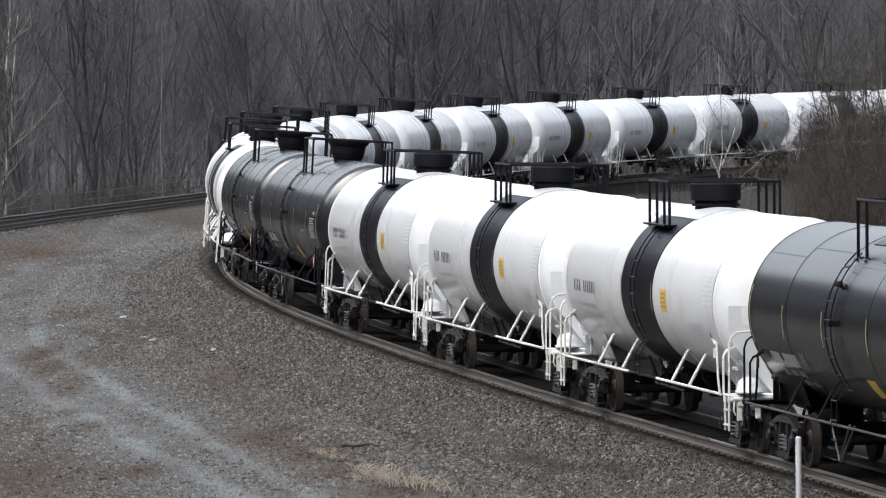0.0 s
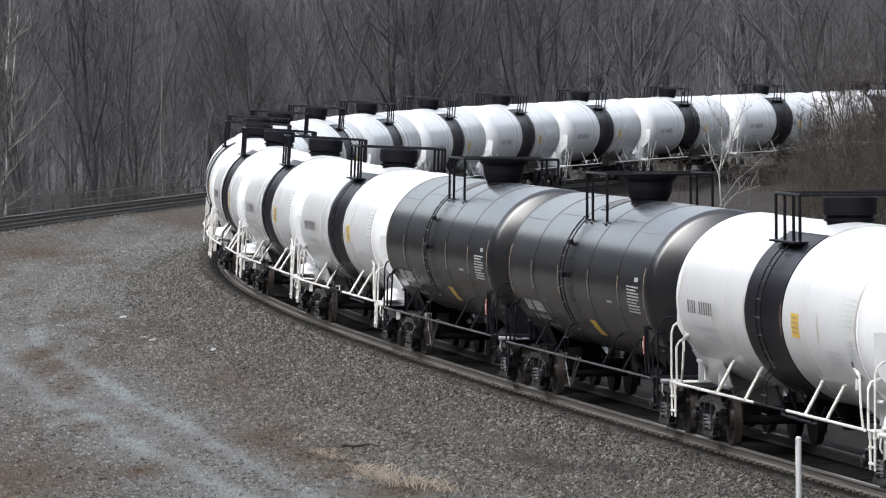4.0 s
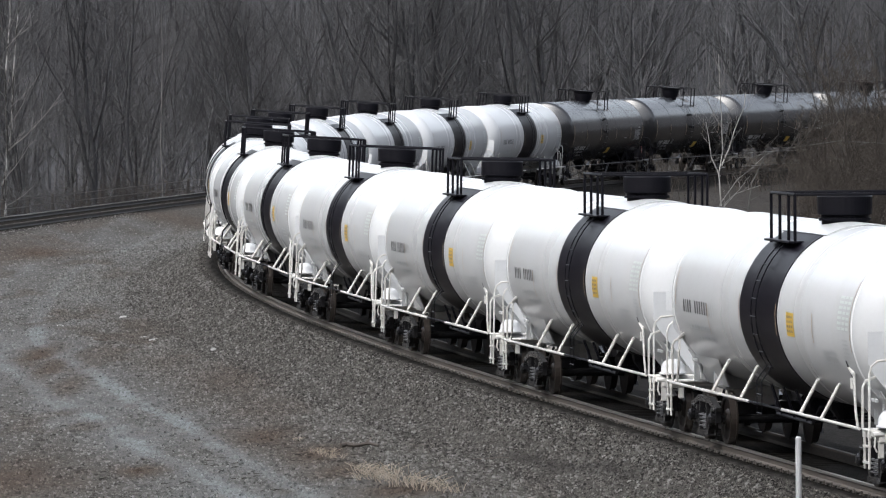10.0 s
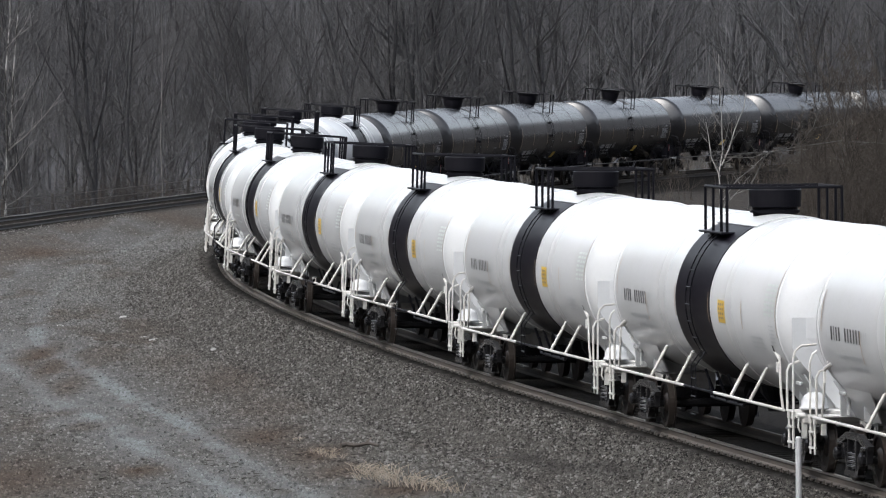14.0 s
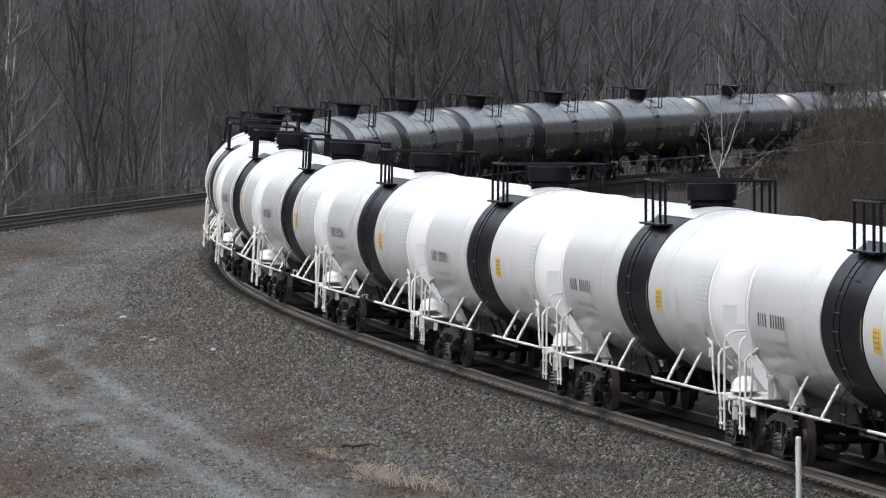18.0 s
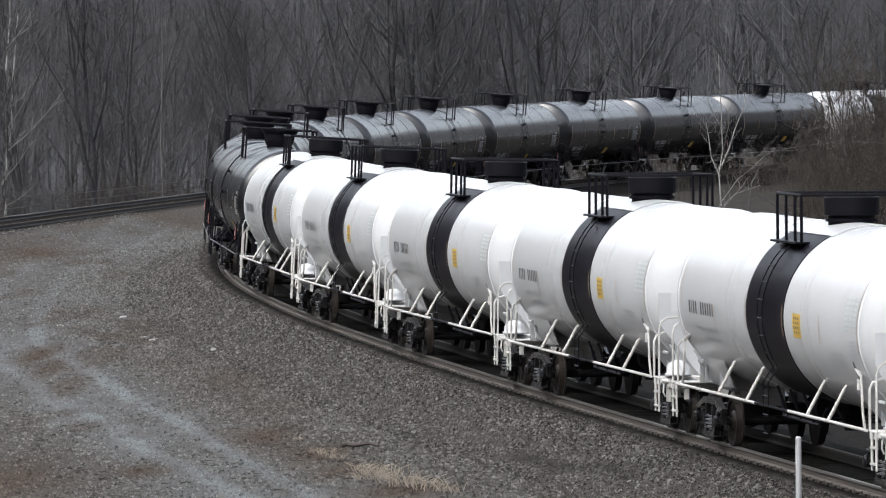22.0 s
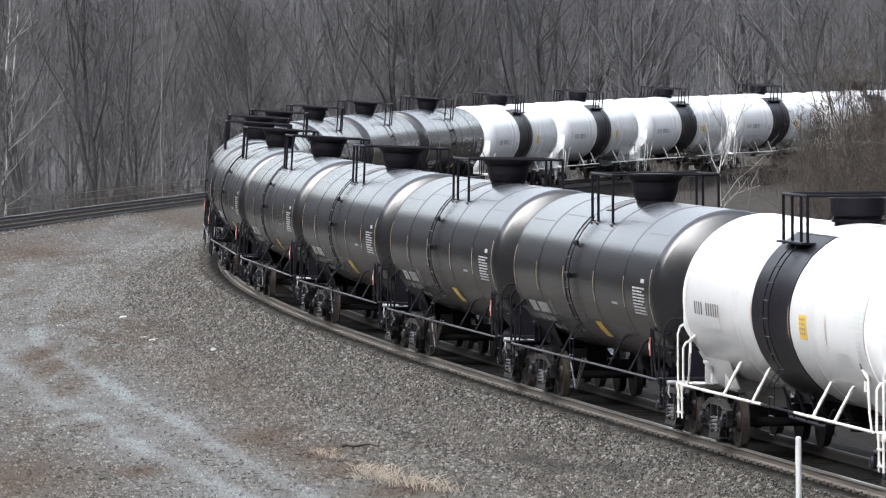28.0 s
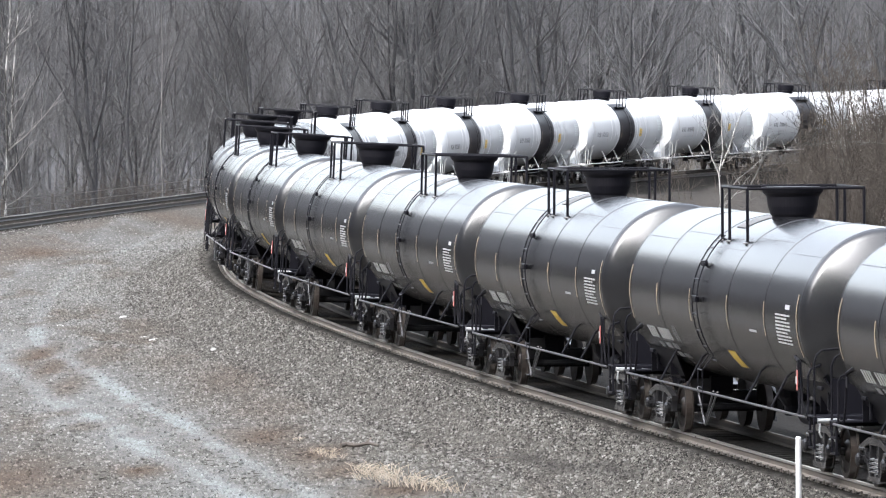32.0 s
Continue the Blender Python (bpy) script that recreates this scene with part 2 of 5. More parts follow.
MAT["bark"] = bark_mat("grey_bark", (0.0255, 0.0256, 0.0275), (0.0720, 0.0722, 0.0765))
MAT["twig"] = bark_mat("grey_brown_twigs", (0.0392, 0.0394, 0.0412), (0.1080, 0.1085, 0.1135))
MAT["dark_twig"] = bark_mat("dark_brown_twigs", (0.0350, 0.0346, 0.0358), (0.1030, 0.1017, 0.1050))
# far stems: lifted and blued, so the colour carries the haze
MAT["hazed_far_twig"] = bark_mat("far_hazed_twigs", (0.0560, 0.0562, 0.0595), (0.1420, 0.1425, 0.1500))
MAT["sapling"] = bark_mat("pale_sapling_bark", (0.115, 0.111, 0.106), (0.37, 0.362, 0.348))
MAT["pale_twig"] = bark_mat("pale_grey_twigs", (0.0540, 0.0515, 0.0498), (0.205, 0.201, 0.196))
MAT["birch"] = bark_mat("pale_birch_bark", (0.0408, 0.0388, 0.0367), (0.42, 0.416, 0.405), 2.2, 0.47, 0.60)
MAT["brush"] = bark_mat("brown_brush_stems", (0.0255, 0.0218, 0.0190), (0.0700, 0.0595, 0.0505))
MAT["straw"] = bark_mat("dry_straw_grass", (0.19, 0.155, 0.122), (0.52, 0.455, 0.37))


# ======================= mesh helpers =======================
def part(name, bm, mat, parent=None, label="", smooth=False):
    me = bpy.data.meshes.new(name)
    if smooth:
        for f in bm.faces:
            f.smooth = True
    bm.to_mesh(me)
    bm.free()
    for mm in (mat if isinstance(mat, (list, tuple)) else [mat]):
        me.materials.append(MAT[mm])
    ob = new(name, me)
    if parent is not None:
        ob.parent = parent
    if label:
        tagged(ob, label=label)
    return ob


def raw_mesh(name, verts, faces, mat, parent=None, smooth=False):
    me = bpy.data.meshes.new(name)
    me.from_pydata(verts, [], faces)
    me.materials.append(MAT[mat])
    if smooth:
        me.shade_smooth()
    ob = new(name, me)
    if parent is not None:
        ob.parent = parent
    return ob


def box(bm, c, size, bevel=0.0, rot=None):
    m = Matrix.Translation(c) @ (rot.to_4x4() if rot else Matrix()) @ Matrix.Diagonal((*size, 1))
    r = bmesh.ops.create_cube(bm, size=1.0, matrix=m)
    if bevel:
        es = list({e for v in r["verts"] for e in v.link_edges})
        bmesh.ops.bevel(bm, geom=es, offset=bevel, segments=1, affect='EDGES', clamp_overlap=True)
    return bm


def tube(bm, pts, r, n=8, caps=True):
    """A round bar along points; r may be one radius or one for each point."""
    pts = [Vector(p) for p in pts]
    rs = r if isinstance(r, (list, tuple)) else [r] * len(pts)
    rings = []
    ref = None
    for i, p in enumerate(pts):
        d = (pts[min(i + 1, len(pts) - 1)] - pts[max(i - 1, 0)]).normalized()
        if ref is None:
            ref = Vector((0, 0, 1)) if abs(d.z) < 0.9 else Vector((1, 0, 0))
        a = d.cross(ref).normalized()
        b = d.cross(a).normalized()
        rings.append([bm.verts.new(p + (a * math.cos(k * math.tau / n) + b * math.sin(k * math.tau / n)) * rs[i]) for k in range(n)])
    for q, w in zip(rings, rings[1:]):
        for k in range(n):
            bm.faces.new((q[k], q[(k + 1) % n], w[(k + 1) % n], w[k]))
    if caps:
        bm.faces.new(rings[0][::-1])
        bm.faces.new(rings[-1])
    return bm


def plate(bm, outline, y0, y1):
    """An outline of (x, z) points, thick from y0 to y1."""
    a = [bm.verts.new((x, y0, z)) for x, z in outline]
    b = [bm.verts.new((x, y1, z)) for x, z in outline]
    bm.faces.new(a)
    bm.faces.new(b[::-1])
    n = len(outline)
    for k in range(n):
        bm.faces.new((a[k], b[k], b[(k + 1) % n], a[(k + 1) % n]))
    bmesh.ops.recalc_face_normals(bm, faces=bm.faces)
    return bm


def turned(bm, profile, n, m=None):
    """A body of revolution about the local x axis from (x, radius) points, moved by m."""
    m = m or Matrix()
    rings = []
    for x, r in profile:
        if r < 1e-5:
            rings.append([bm.verts.new(m @ Vector((x, 0, 0)))])
        else:
            rings.append([bm.verts.new(m @ Vector((x, r * math.cos(k * math.tau / n), r * math.sin(k * math.tau / n)))) for k in range(n)])
    for q, w in zip(rings, rings[1:]):
        for k in range(n):
            k2 = (k + 1) % n
            if len(q) == 1 and len(w) > 1:
                bm.faces.new((q[0], w[k2], w[k]))
            elif len(w) == 1 and len(q) > 1:
                bm.faces.new((q[k], q[k2], w[0]))
            elif len(q) > 1:
                bm.faces.new((q[k], q[k2], w[k2], w[k]))
    bmesh.ops.recalc_face_normals(bm, faces=bm.faces)
    return bm


UPRIGHT = Matrix.Rotation(radians(-90), 4, 'Y')     # turns the x axis to point up


def B():
    return bmesh.new()


# ======================= ground and tracks =======================
TRACK_Y = (90, 119, 130, 137, 145, 156, 165, 178, 187, 203, 222, 238, 258, 280, 300)
TRACK_A = (1.6, -2.4, -3.97, -5.05, -6.2, -7.7, -8.95, -10.7, -11.5, -12.3, -12.9, -13.1, -12.6, -12.2, -11.7)
TRACK_B = (0.4, -3.6, -5.35, -6.6, -7.85, -9.5, -10.7, -12.3, -13.2, -14.0, -14.7, -14.9, -14.5, -14.1, -13.7)


def wheel_track(y, xs):
    """The middle of one wheel track by its distance y, eased between a few places."""
    return sum(np.interp(y + d, TRACK_Y, xs) for d in (-6, -3, 0, 3, 6)) / 5


def lattice_noise(x, y, seed):
    """Smooth value noise over the plane, from -1 to 1."""
    rng = np.random.RandomState(seed)
    tab = rng.rand(64, 64) * 2 - 1
    xi, yi = np.floor(x).astype(int), np.floor(y).astype(int)
    fx, fy = x - xi, y - yi
    fx, fy = fx * fx * (3 - 2 * fx), fy * fy * (3 - 2 * fy)
    g = lambda a, b: tab[a % 64, b % 64]
    return (g(xi, yi) * (1 - fx) + g(xi + 1, yi) * fx) * (1 - fy) + (g(xi, yi + 1) * (1 - fx) + g(xi + 1, yi + 1) * fx) * fy


def track_near(x, y):
    """The distance to the main line, positive on its outer side, and the place along it."""
    sel = (S_TAB > -330) & (S_TAB < 330)
    tx, ty, tt = X_TAB[sel][::8], Y_TAB[sel][::8], TH_TAB[sel][::8]
    ts = S_TAB[sel][::8]
    out, along = np.empty(len(x)), np.empty(len(x))
    for a in range(0, len(x), 4000):
        d2 = (x[a:a + 4000, None] - tx) ** 2 + (y[a:a + 4000, None] - ty) ** 2
        i = d2.argmin(1)
        along[a:a + 4000] = ts[i]
        out[a:a + 4000] = -(x[a:a + 4000] - tx[i]) * np.cos(tt[i]) - (y[a:a + 4000] - ty[i]) * np.sin(tt[i])
        far = np.sqrt(d2[np.arange(len(i)), i]) > np.abs(out[a:a + 4000]) + 2.0
        out[a:a + 4000] = np.where(far, np.sign(out[a:a + 4000]) * np.sqrt(d2[np.arange(len(i)), i]), out[a:a + 4000])
    return out, along


def track_lat(x, y):
    return track_near(x, y)[0]


def step(a, b, v):
    t = np.clip((v - a) / (b - a), 0, 1)
    return t * t * (3 - 2 * t)


def ground_height(x, y):
    x, y = np.atleast_1d(np.asarray(x, float)), np.atleast_1d(np.asarray(y, float))
    lat, along = track_near(x, y)
    n1, n2 = lattice_noise(x * 0.35, y * 0.12, 3), lattice_noise(x * 1.3, y * 0.5, 4)
    z = -0.78 + 0.10 * n1 + 0.035 * n2
    z = z + 0.02 * np.clip(-9 - x, 0, 12) * step(330, 200, y)
    inner = lat < 0
    z = np.where(inner, -0.7 + 0.25 * n1 + 0.05 * n2, z)
    # the second line's bank, and the fall of the land behind it
    sx = -18.3 + 0.142 * (y - 275) + 0.0002 * (y - 275) ** 2
    lat2 = sx - x
    outer2 = (~inner) & (y > 150)
    bank = step(-5.0, -1.9, lat2)
    z = np.where(outer2, z * (1 - bank) - 0.26 * bank, z)
    z = np.where(outer2, z - 0.5 * step(1.5, 2.6, lat2) - 2.4 * step(3.0, 12, lat2), z)
    # ballast shoulder of the main line
    lat = lat - shift(along)
    a = np.abs(lat)
    sh = 1 - step(1.75, 3.5, a)
    z = z * (1 - sh) - (0.190 - 0.040 * step(0.90, 1.02, lat) + 0.02 * n2) * sh
    z = z + track_z(along) * step(60, 8, a) + np.clip(lat + 0.753, 0, 2.3) * np.sin(lean(along)) * sh
    # the wooded hill beyond
    rise = np.clip(y + 0.25 * np.abs(x) - 520, 0, 900)
    z = z + 0.05 * rise + np.where(rise > 0, 1.5 * n1 * step(0, 80, rise), 0)
    # unseen slopes left, right and behind the camera, added to darken the tanks' reflections
    z = z + 0.72 * np.clip(-40 - x, 0, 140) * step(680, 590, y) + 0.60 * np.clip(x - 110, 0, 160) + 0.90 * np.clip(-40 - y, 0, 200)
    return z


def spaced(lo, hi, fine_lo, fine_hi, fine, coarse):
    a = list(np.arange(fine_lo, fine_hi, fine))
    v, st = fine_lo, fine
    left = []
    while v > lo:
        st = min(st * 1.25, coarse)
        v -= st
        left.append(v)
    v, st = a[-1], fine
    right = []
    while v < hi:
        st = min(st * 1.25, coarse)
        v += st
        right.append(v)
    return np.array(left[::-1] + a + right)


SOIL_SPOTS = ((-18.0, 285.0, 4.0, 5.0, 0.6), (-12.0, 296.0, 3.5, 5.0, 0.6), (-15.6, 255.0, 1.7, 9.0, 0.95), (-10.6, 174.0, 0.45, 6.0, 0.95), (-9.8, 166.0, 0.4, 6.0, 0.8), (-8.9, 158.0, 0.4, 6.0, 0.6), (-5.82, 126.3, 0.55, 2.0, 1.0),
              (-8.2, 123.0, 1.4, 5.5, 0.8), (-3.71, 136.8, 0.8, 4.0, 0.85), (-2.5, 131.4, 0.7, 3.5, 0.9), (-1.9, 126.0, 0.6, 3.0, 0.8), (-0.8, 119.5, 0.9, 2.0, 0.9), (-5.0, 160.0, 1.3, 7.0, 0.55), (-4.0, 147.0, 1.0, 6.0, 0.45), (-7.0, 169.0, 0.8, 6.0, 0.35))


def oil_stain(x, y):
    """A dark run of spilt oil and fines along the foot of the shoulder."""
    cx = np.interp(y, (119.0, 119.8, 122.2, 125.2, 128.2, 130.5), (3.5, 3.29, 2.84, 2.06, 1.45, 1.1)) + 0.12 * lattice_noise(x * 1.5, y * 0.8, 23)
    return np.exp(-((x - cx) / 0.15) ** 2) * step(118.0, 120.0, y) * step(130.5, 127.5, y) * (0.75 + 0.25 * lattice_noise(x * 3, y * 1.5, 24))


def yard_masks(x, y, lat):
    """How much of a place is pale road surface and how much is brown soil."""
    wob = 0.10 * lattice_noise(x * 0.5, y * 0.11, 8)
    a, b = x - wheel_track(y, TRACK_A) + wob, x - wheel_track(y, TRACK_B) + wob
    fade = 0.82 + 0.20 * lattice_noise(x * 0.8, y * 0.16, 9)
    rut = 1.0 * np.exp(-(a / 0.22) ** 8) * (0.44 + 0.56 * step(128, 138, y) * step(196, 178, y)) + 0.58 * np.exp(-(b / 0.28) ** 8) * (0.5 + 0.5 * step(188, 172, y))
    far_road = step(180, 215, y)
    broad = np.exp(-(((a + b) / 2 - 0.9 * far_road) / (2.1 + 1.7 * far_road)) ** 4) * (0.32 + 0.02 * far_road + 0.20 * lattice_noise(x * 1.1, y * 0.22, 10))
    road = np.clip((rut + broad) * fade * 1.15, 0, 1) * (0.55 + 0.45 * step(215, 172, y)) * step(3.0, 4.5, lat) * step(300, 285, y)
    ragged = 1.0 + 0.55 * lattice_noise(x * 2.2, y * 0.5, 17)
    soil = np.clip(lattice_noise(x * 0.45, y * 0.09, 12) * 1.2 + 0.6 * lattice_noise(x * 1.7, y * 0.4, 13) - 0.5, 0, 0.42)
    for bx, by, rx, ry, k in SOIL_SPOTS:
        soil = np.maximum(soil, k * np.exp(-(((x - bx) / rx) ** 2 + ((y - by) / ry) ** 2) * ragged))
    soil = soil * step(3.0, 4.5, lat)
    return road * (1 - 0.85 * soil), soil


gx = spaced(-1500, 1500, -24, 30, 0.2, 120)
gy = spaced(-1200, 2600, 96, 430, 0.8, 120)
GX, GY = np.meshgrid(gx, gy)
fx, fy = GX.ravel(), GY.ravel()
GZ = ground_height(fx, fy)
nx, ny = len(gx), len(gy)
idx = np.arange(nx * ny).reshape(ny, nx)
quads = np.stack([idx[:-1, :-1], idx[:-1, 1:], idx[1:, 1:], idx[1:, :-1]], -1).reshape(-1, 4)
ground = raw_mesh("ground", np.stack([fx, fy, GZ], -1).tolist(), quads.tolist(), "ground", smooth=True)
tagged(ground, "grey gravel yard with pale wheel tracks, brown soil and leaf litter", "ground", kind="structure")
lat_g, along_g = track_near(fx, fy)
road_m, soil_m = yard_masks(fx, fy, lat_g)
lat2_g = (-18.3 + 0.142 * (fy - 275) + 0.0002 * (fy - 275) ** 2) - fx
litter_m = np.maximum(step(-2.6, -4.5, lat_g), step(3.0, 6.0, lat2_g) * (fy > 150) * (lat_g > 0))
litter_m = np.maximum(litter_m, step(440, 470, fy))
lat_o = lat_g - shift(along_g)
# track bed: stained ballast, painted darker for the shade under the train
stain_shade_m = np.maximum((1 - step(1.22, 1.42, lat_o)) * step(-4.2, -2.6, lat_g), 0.8 * (1 - step(1.2, 2.6, np.abs(lat2_g))) * (fy > 40) * (fy < 430) * (lat_g > 2))
stain_shade_m = np.maximum(stain_shade_m, 0.75 * np.clip(oil_stain(fx, fy), 0, 1))
# ground inside the bend, darkened to stand for shade under the cars
stain_shade_m = np.maximum(stain_shade_m, 0.8 * step(-34.0, -28.0, lat_g) * step(-1.0, -3.0, lat_g) * step(-30, 0, along_g))
# the far woods, and the added out-of-view slopes at both sides
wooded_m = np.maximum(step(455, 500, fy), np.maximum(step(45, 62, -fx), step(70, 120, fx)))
for nm, val in (("road", road_m), ("soil", soil_m), ("litter", litter_m), ("stain_shade", stain_shade_m), ("wooded", wooded_m)):
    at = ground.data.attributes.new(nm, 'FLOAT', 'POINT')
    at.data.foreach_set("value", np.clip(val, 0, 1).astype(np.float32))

# rail section: (across, up), with the head's top at 0
RAIL_HEAD = [(-0.036, 0.0), (0.036, 0.0), (0.037, -0.036), (-0.037, -0.036)]
RAIL_BODY = [(-0.035, -0.036), (0.035, -0.036), (0.012, -0.05), (0.010, -0.13), (0.07, -0.165), (0.07, -0.176), (-0.07, -0.176), (-0.07, -0.165), (-0.010, -0.13), (-0.012, -0.05)]


def sweep(name, section, places, mat, parent):
    """A rail section drawn along (x, y, heading across) places."""
    verts, faces = [], []
    k = len(section)
    for x, y, cx, cy, up in places:
        verts += [(x + cx * a, y + cy * a, z + up) for a, z in section]
    for i in range(len(places) - 1):
        for j in range(k):
            faces.append((i * k + j, i * k + (j + 1) % k, (i + 1) * k + (j + 1) % k, (i + 1) * k + j))
    return raw_mesh(name, verts, faces, mat, parent)


def main_places(lat, s0, s1, d):
    out = []
    for s in np.arange(s0, s1, d):
        x, y, th = on_track(s, lat + shift(s))
        out.append((float(x), float(y), -math.cos(th), -math.sin(th), float(rail_z(s, lat))))
    return out


def siding_places(lat, y0, y1, d):
    out = []
    for v in np.arange(y0, y1, d):
        x, y, a = on_siding(v, lat)
        out.append((x, y, -math.sin(a), math.cos(a), 0.07 + 0.09 * lat))
    return out


track_main = tagged(new("track_main"), "curved railway track with worn rails on dark ties", "railway track", kind="structure")
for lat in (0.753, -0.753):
    # inner rail: darker body and duller head, painting in the shade under the train
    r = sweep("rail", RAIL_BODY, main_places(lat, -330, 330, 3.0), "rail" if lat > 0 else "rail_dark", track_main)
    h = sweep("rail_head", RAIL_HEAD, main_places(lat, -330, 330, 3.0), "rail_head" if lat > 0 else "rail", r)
track_siding = tagged(new("track_siding"), "second railway track with dark rusted rails passing behind the bend", "railway track", kind="structure")
for lat in (0.753, -0.753):
    r = sweep("rail", RAIL_BODY, siding_places(lat, 60, 420, 4.0), "rail_dark", track_siding)
    h = sweep("rail_head", RAIL_HEAD, siding_places(lat, 60, 420, 4.0), "rail_head" if lat > 0 else "rail", r)

# ======================= tank cars =======================
TANK_R, TANK_Z, TRUCK_U = 1.53, 2.62, 6.85
CAR_L = 17.70


def small_print(ob):
    return tagged(ob, kind="stuff")


def moved(bm, m):
    bmesh.ops.transform(bm, matrix=m, verts=bm.verts)
    return bm


def on_shell(u, phi, r):
    return Vector((u, -r * math.cos(radians(phi)), TANK_Z + r * math.sin(radians(phi))))


def patch(bm, u0, u1, p0, p1, r=TANK_R + 0.006, slant=0.0):
    """A thin film on the shell, from u0 to u1 and from the angle p0 up to p1."""
    n = max(1, int(abs(p1 - p0) / 6))
    rows = []
    for i in range(n + 1):
        f = i / n
        p = p0 + (p1 - p0) * f
        rows.append([bm.verts.new(on_shell(u0 + slant * f, p, r)), bm.verts.new(on_shell(u1 + slant * f, p, r))])
    for a, b in zip(rows, rows[1:]):
        bm.faces.new((a[0], a[1], b[1], b[0]))
    return bm


def curved_plate(bm, u0, u1, p0, p1, r0, r1):
    """A plate of some thickness that follows the shell."""
    n = max(2, int(abs(p1 - p0) / 5))
    rows = [[bm.verts.new(on_shell(u, p0 + (p1 - p0) * i / n, r)) for u, r in ((u0, r0), (u1, r0), (u1, r1), (u0, r1))] for i in range(n + 1)]
    for a, b in zip(rows, rows[1:]):
        for k in range(4):
            bm.faces.new((a[k], a[(k + 1) % 4], b[(k + 1) % 4], b[k]))
    bm.faces.new(rows[0])
    bm.faces.new(rows[-1][::-1])
    bmesh.ops.recalc_face_normals(bm, faces=bm.faces)
    return bm


def bars(bm, u, phi, widths, gap, h, r=TANK_R + 0.006):
    """A line of writing as plain bars: one for each letter."""
    for w in widths:
        if w > 0:
            patch(bm, u, u + w, phi, phi + h, r)
        u += abs(w) + gap
    return bm


def shell_profile(half, depth, r, n=9):
    head = [(half + depth * math.sin(k / n * math.pi / 2), r * math.cos(k / n * math.pi / 2) ** 0.75 if k < n else 0.0) for k in range(1, n + 1)]
    right = [(half * 0.0, r), (half, r)] + head
    return [(-x, q) for x, q in right[::-1]] + right[1:]


def dished_profile(half, r, crown, knuckle):
    """A shell whose heads are shallow dishes with a tight rounded rim."""
    a = math.asin((r - knuckle) / (crown - knuckle))
    xc = half + knuckle * math.cos(a) - crown * math.cos(a)
    rim = [(half + knuckle * math.sin(t), r - knuckle + knuckle * math.cos(t)) for t in [(math.pi / 2 - a) * k / 8 for k in range(9)]]
    dish = [(xc + crown * math.cos(a * (1 - k / 8)), crown * math.sin(a * (1 - k / 8))) for k in range(1, 9)]
    dish[-1] = (xc + crown, 0.0)
    right = [(0.0, r)] + rim + dish
    return [(-x, q) for x, q in right[::-1]] + right[1:]


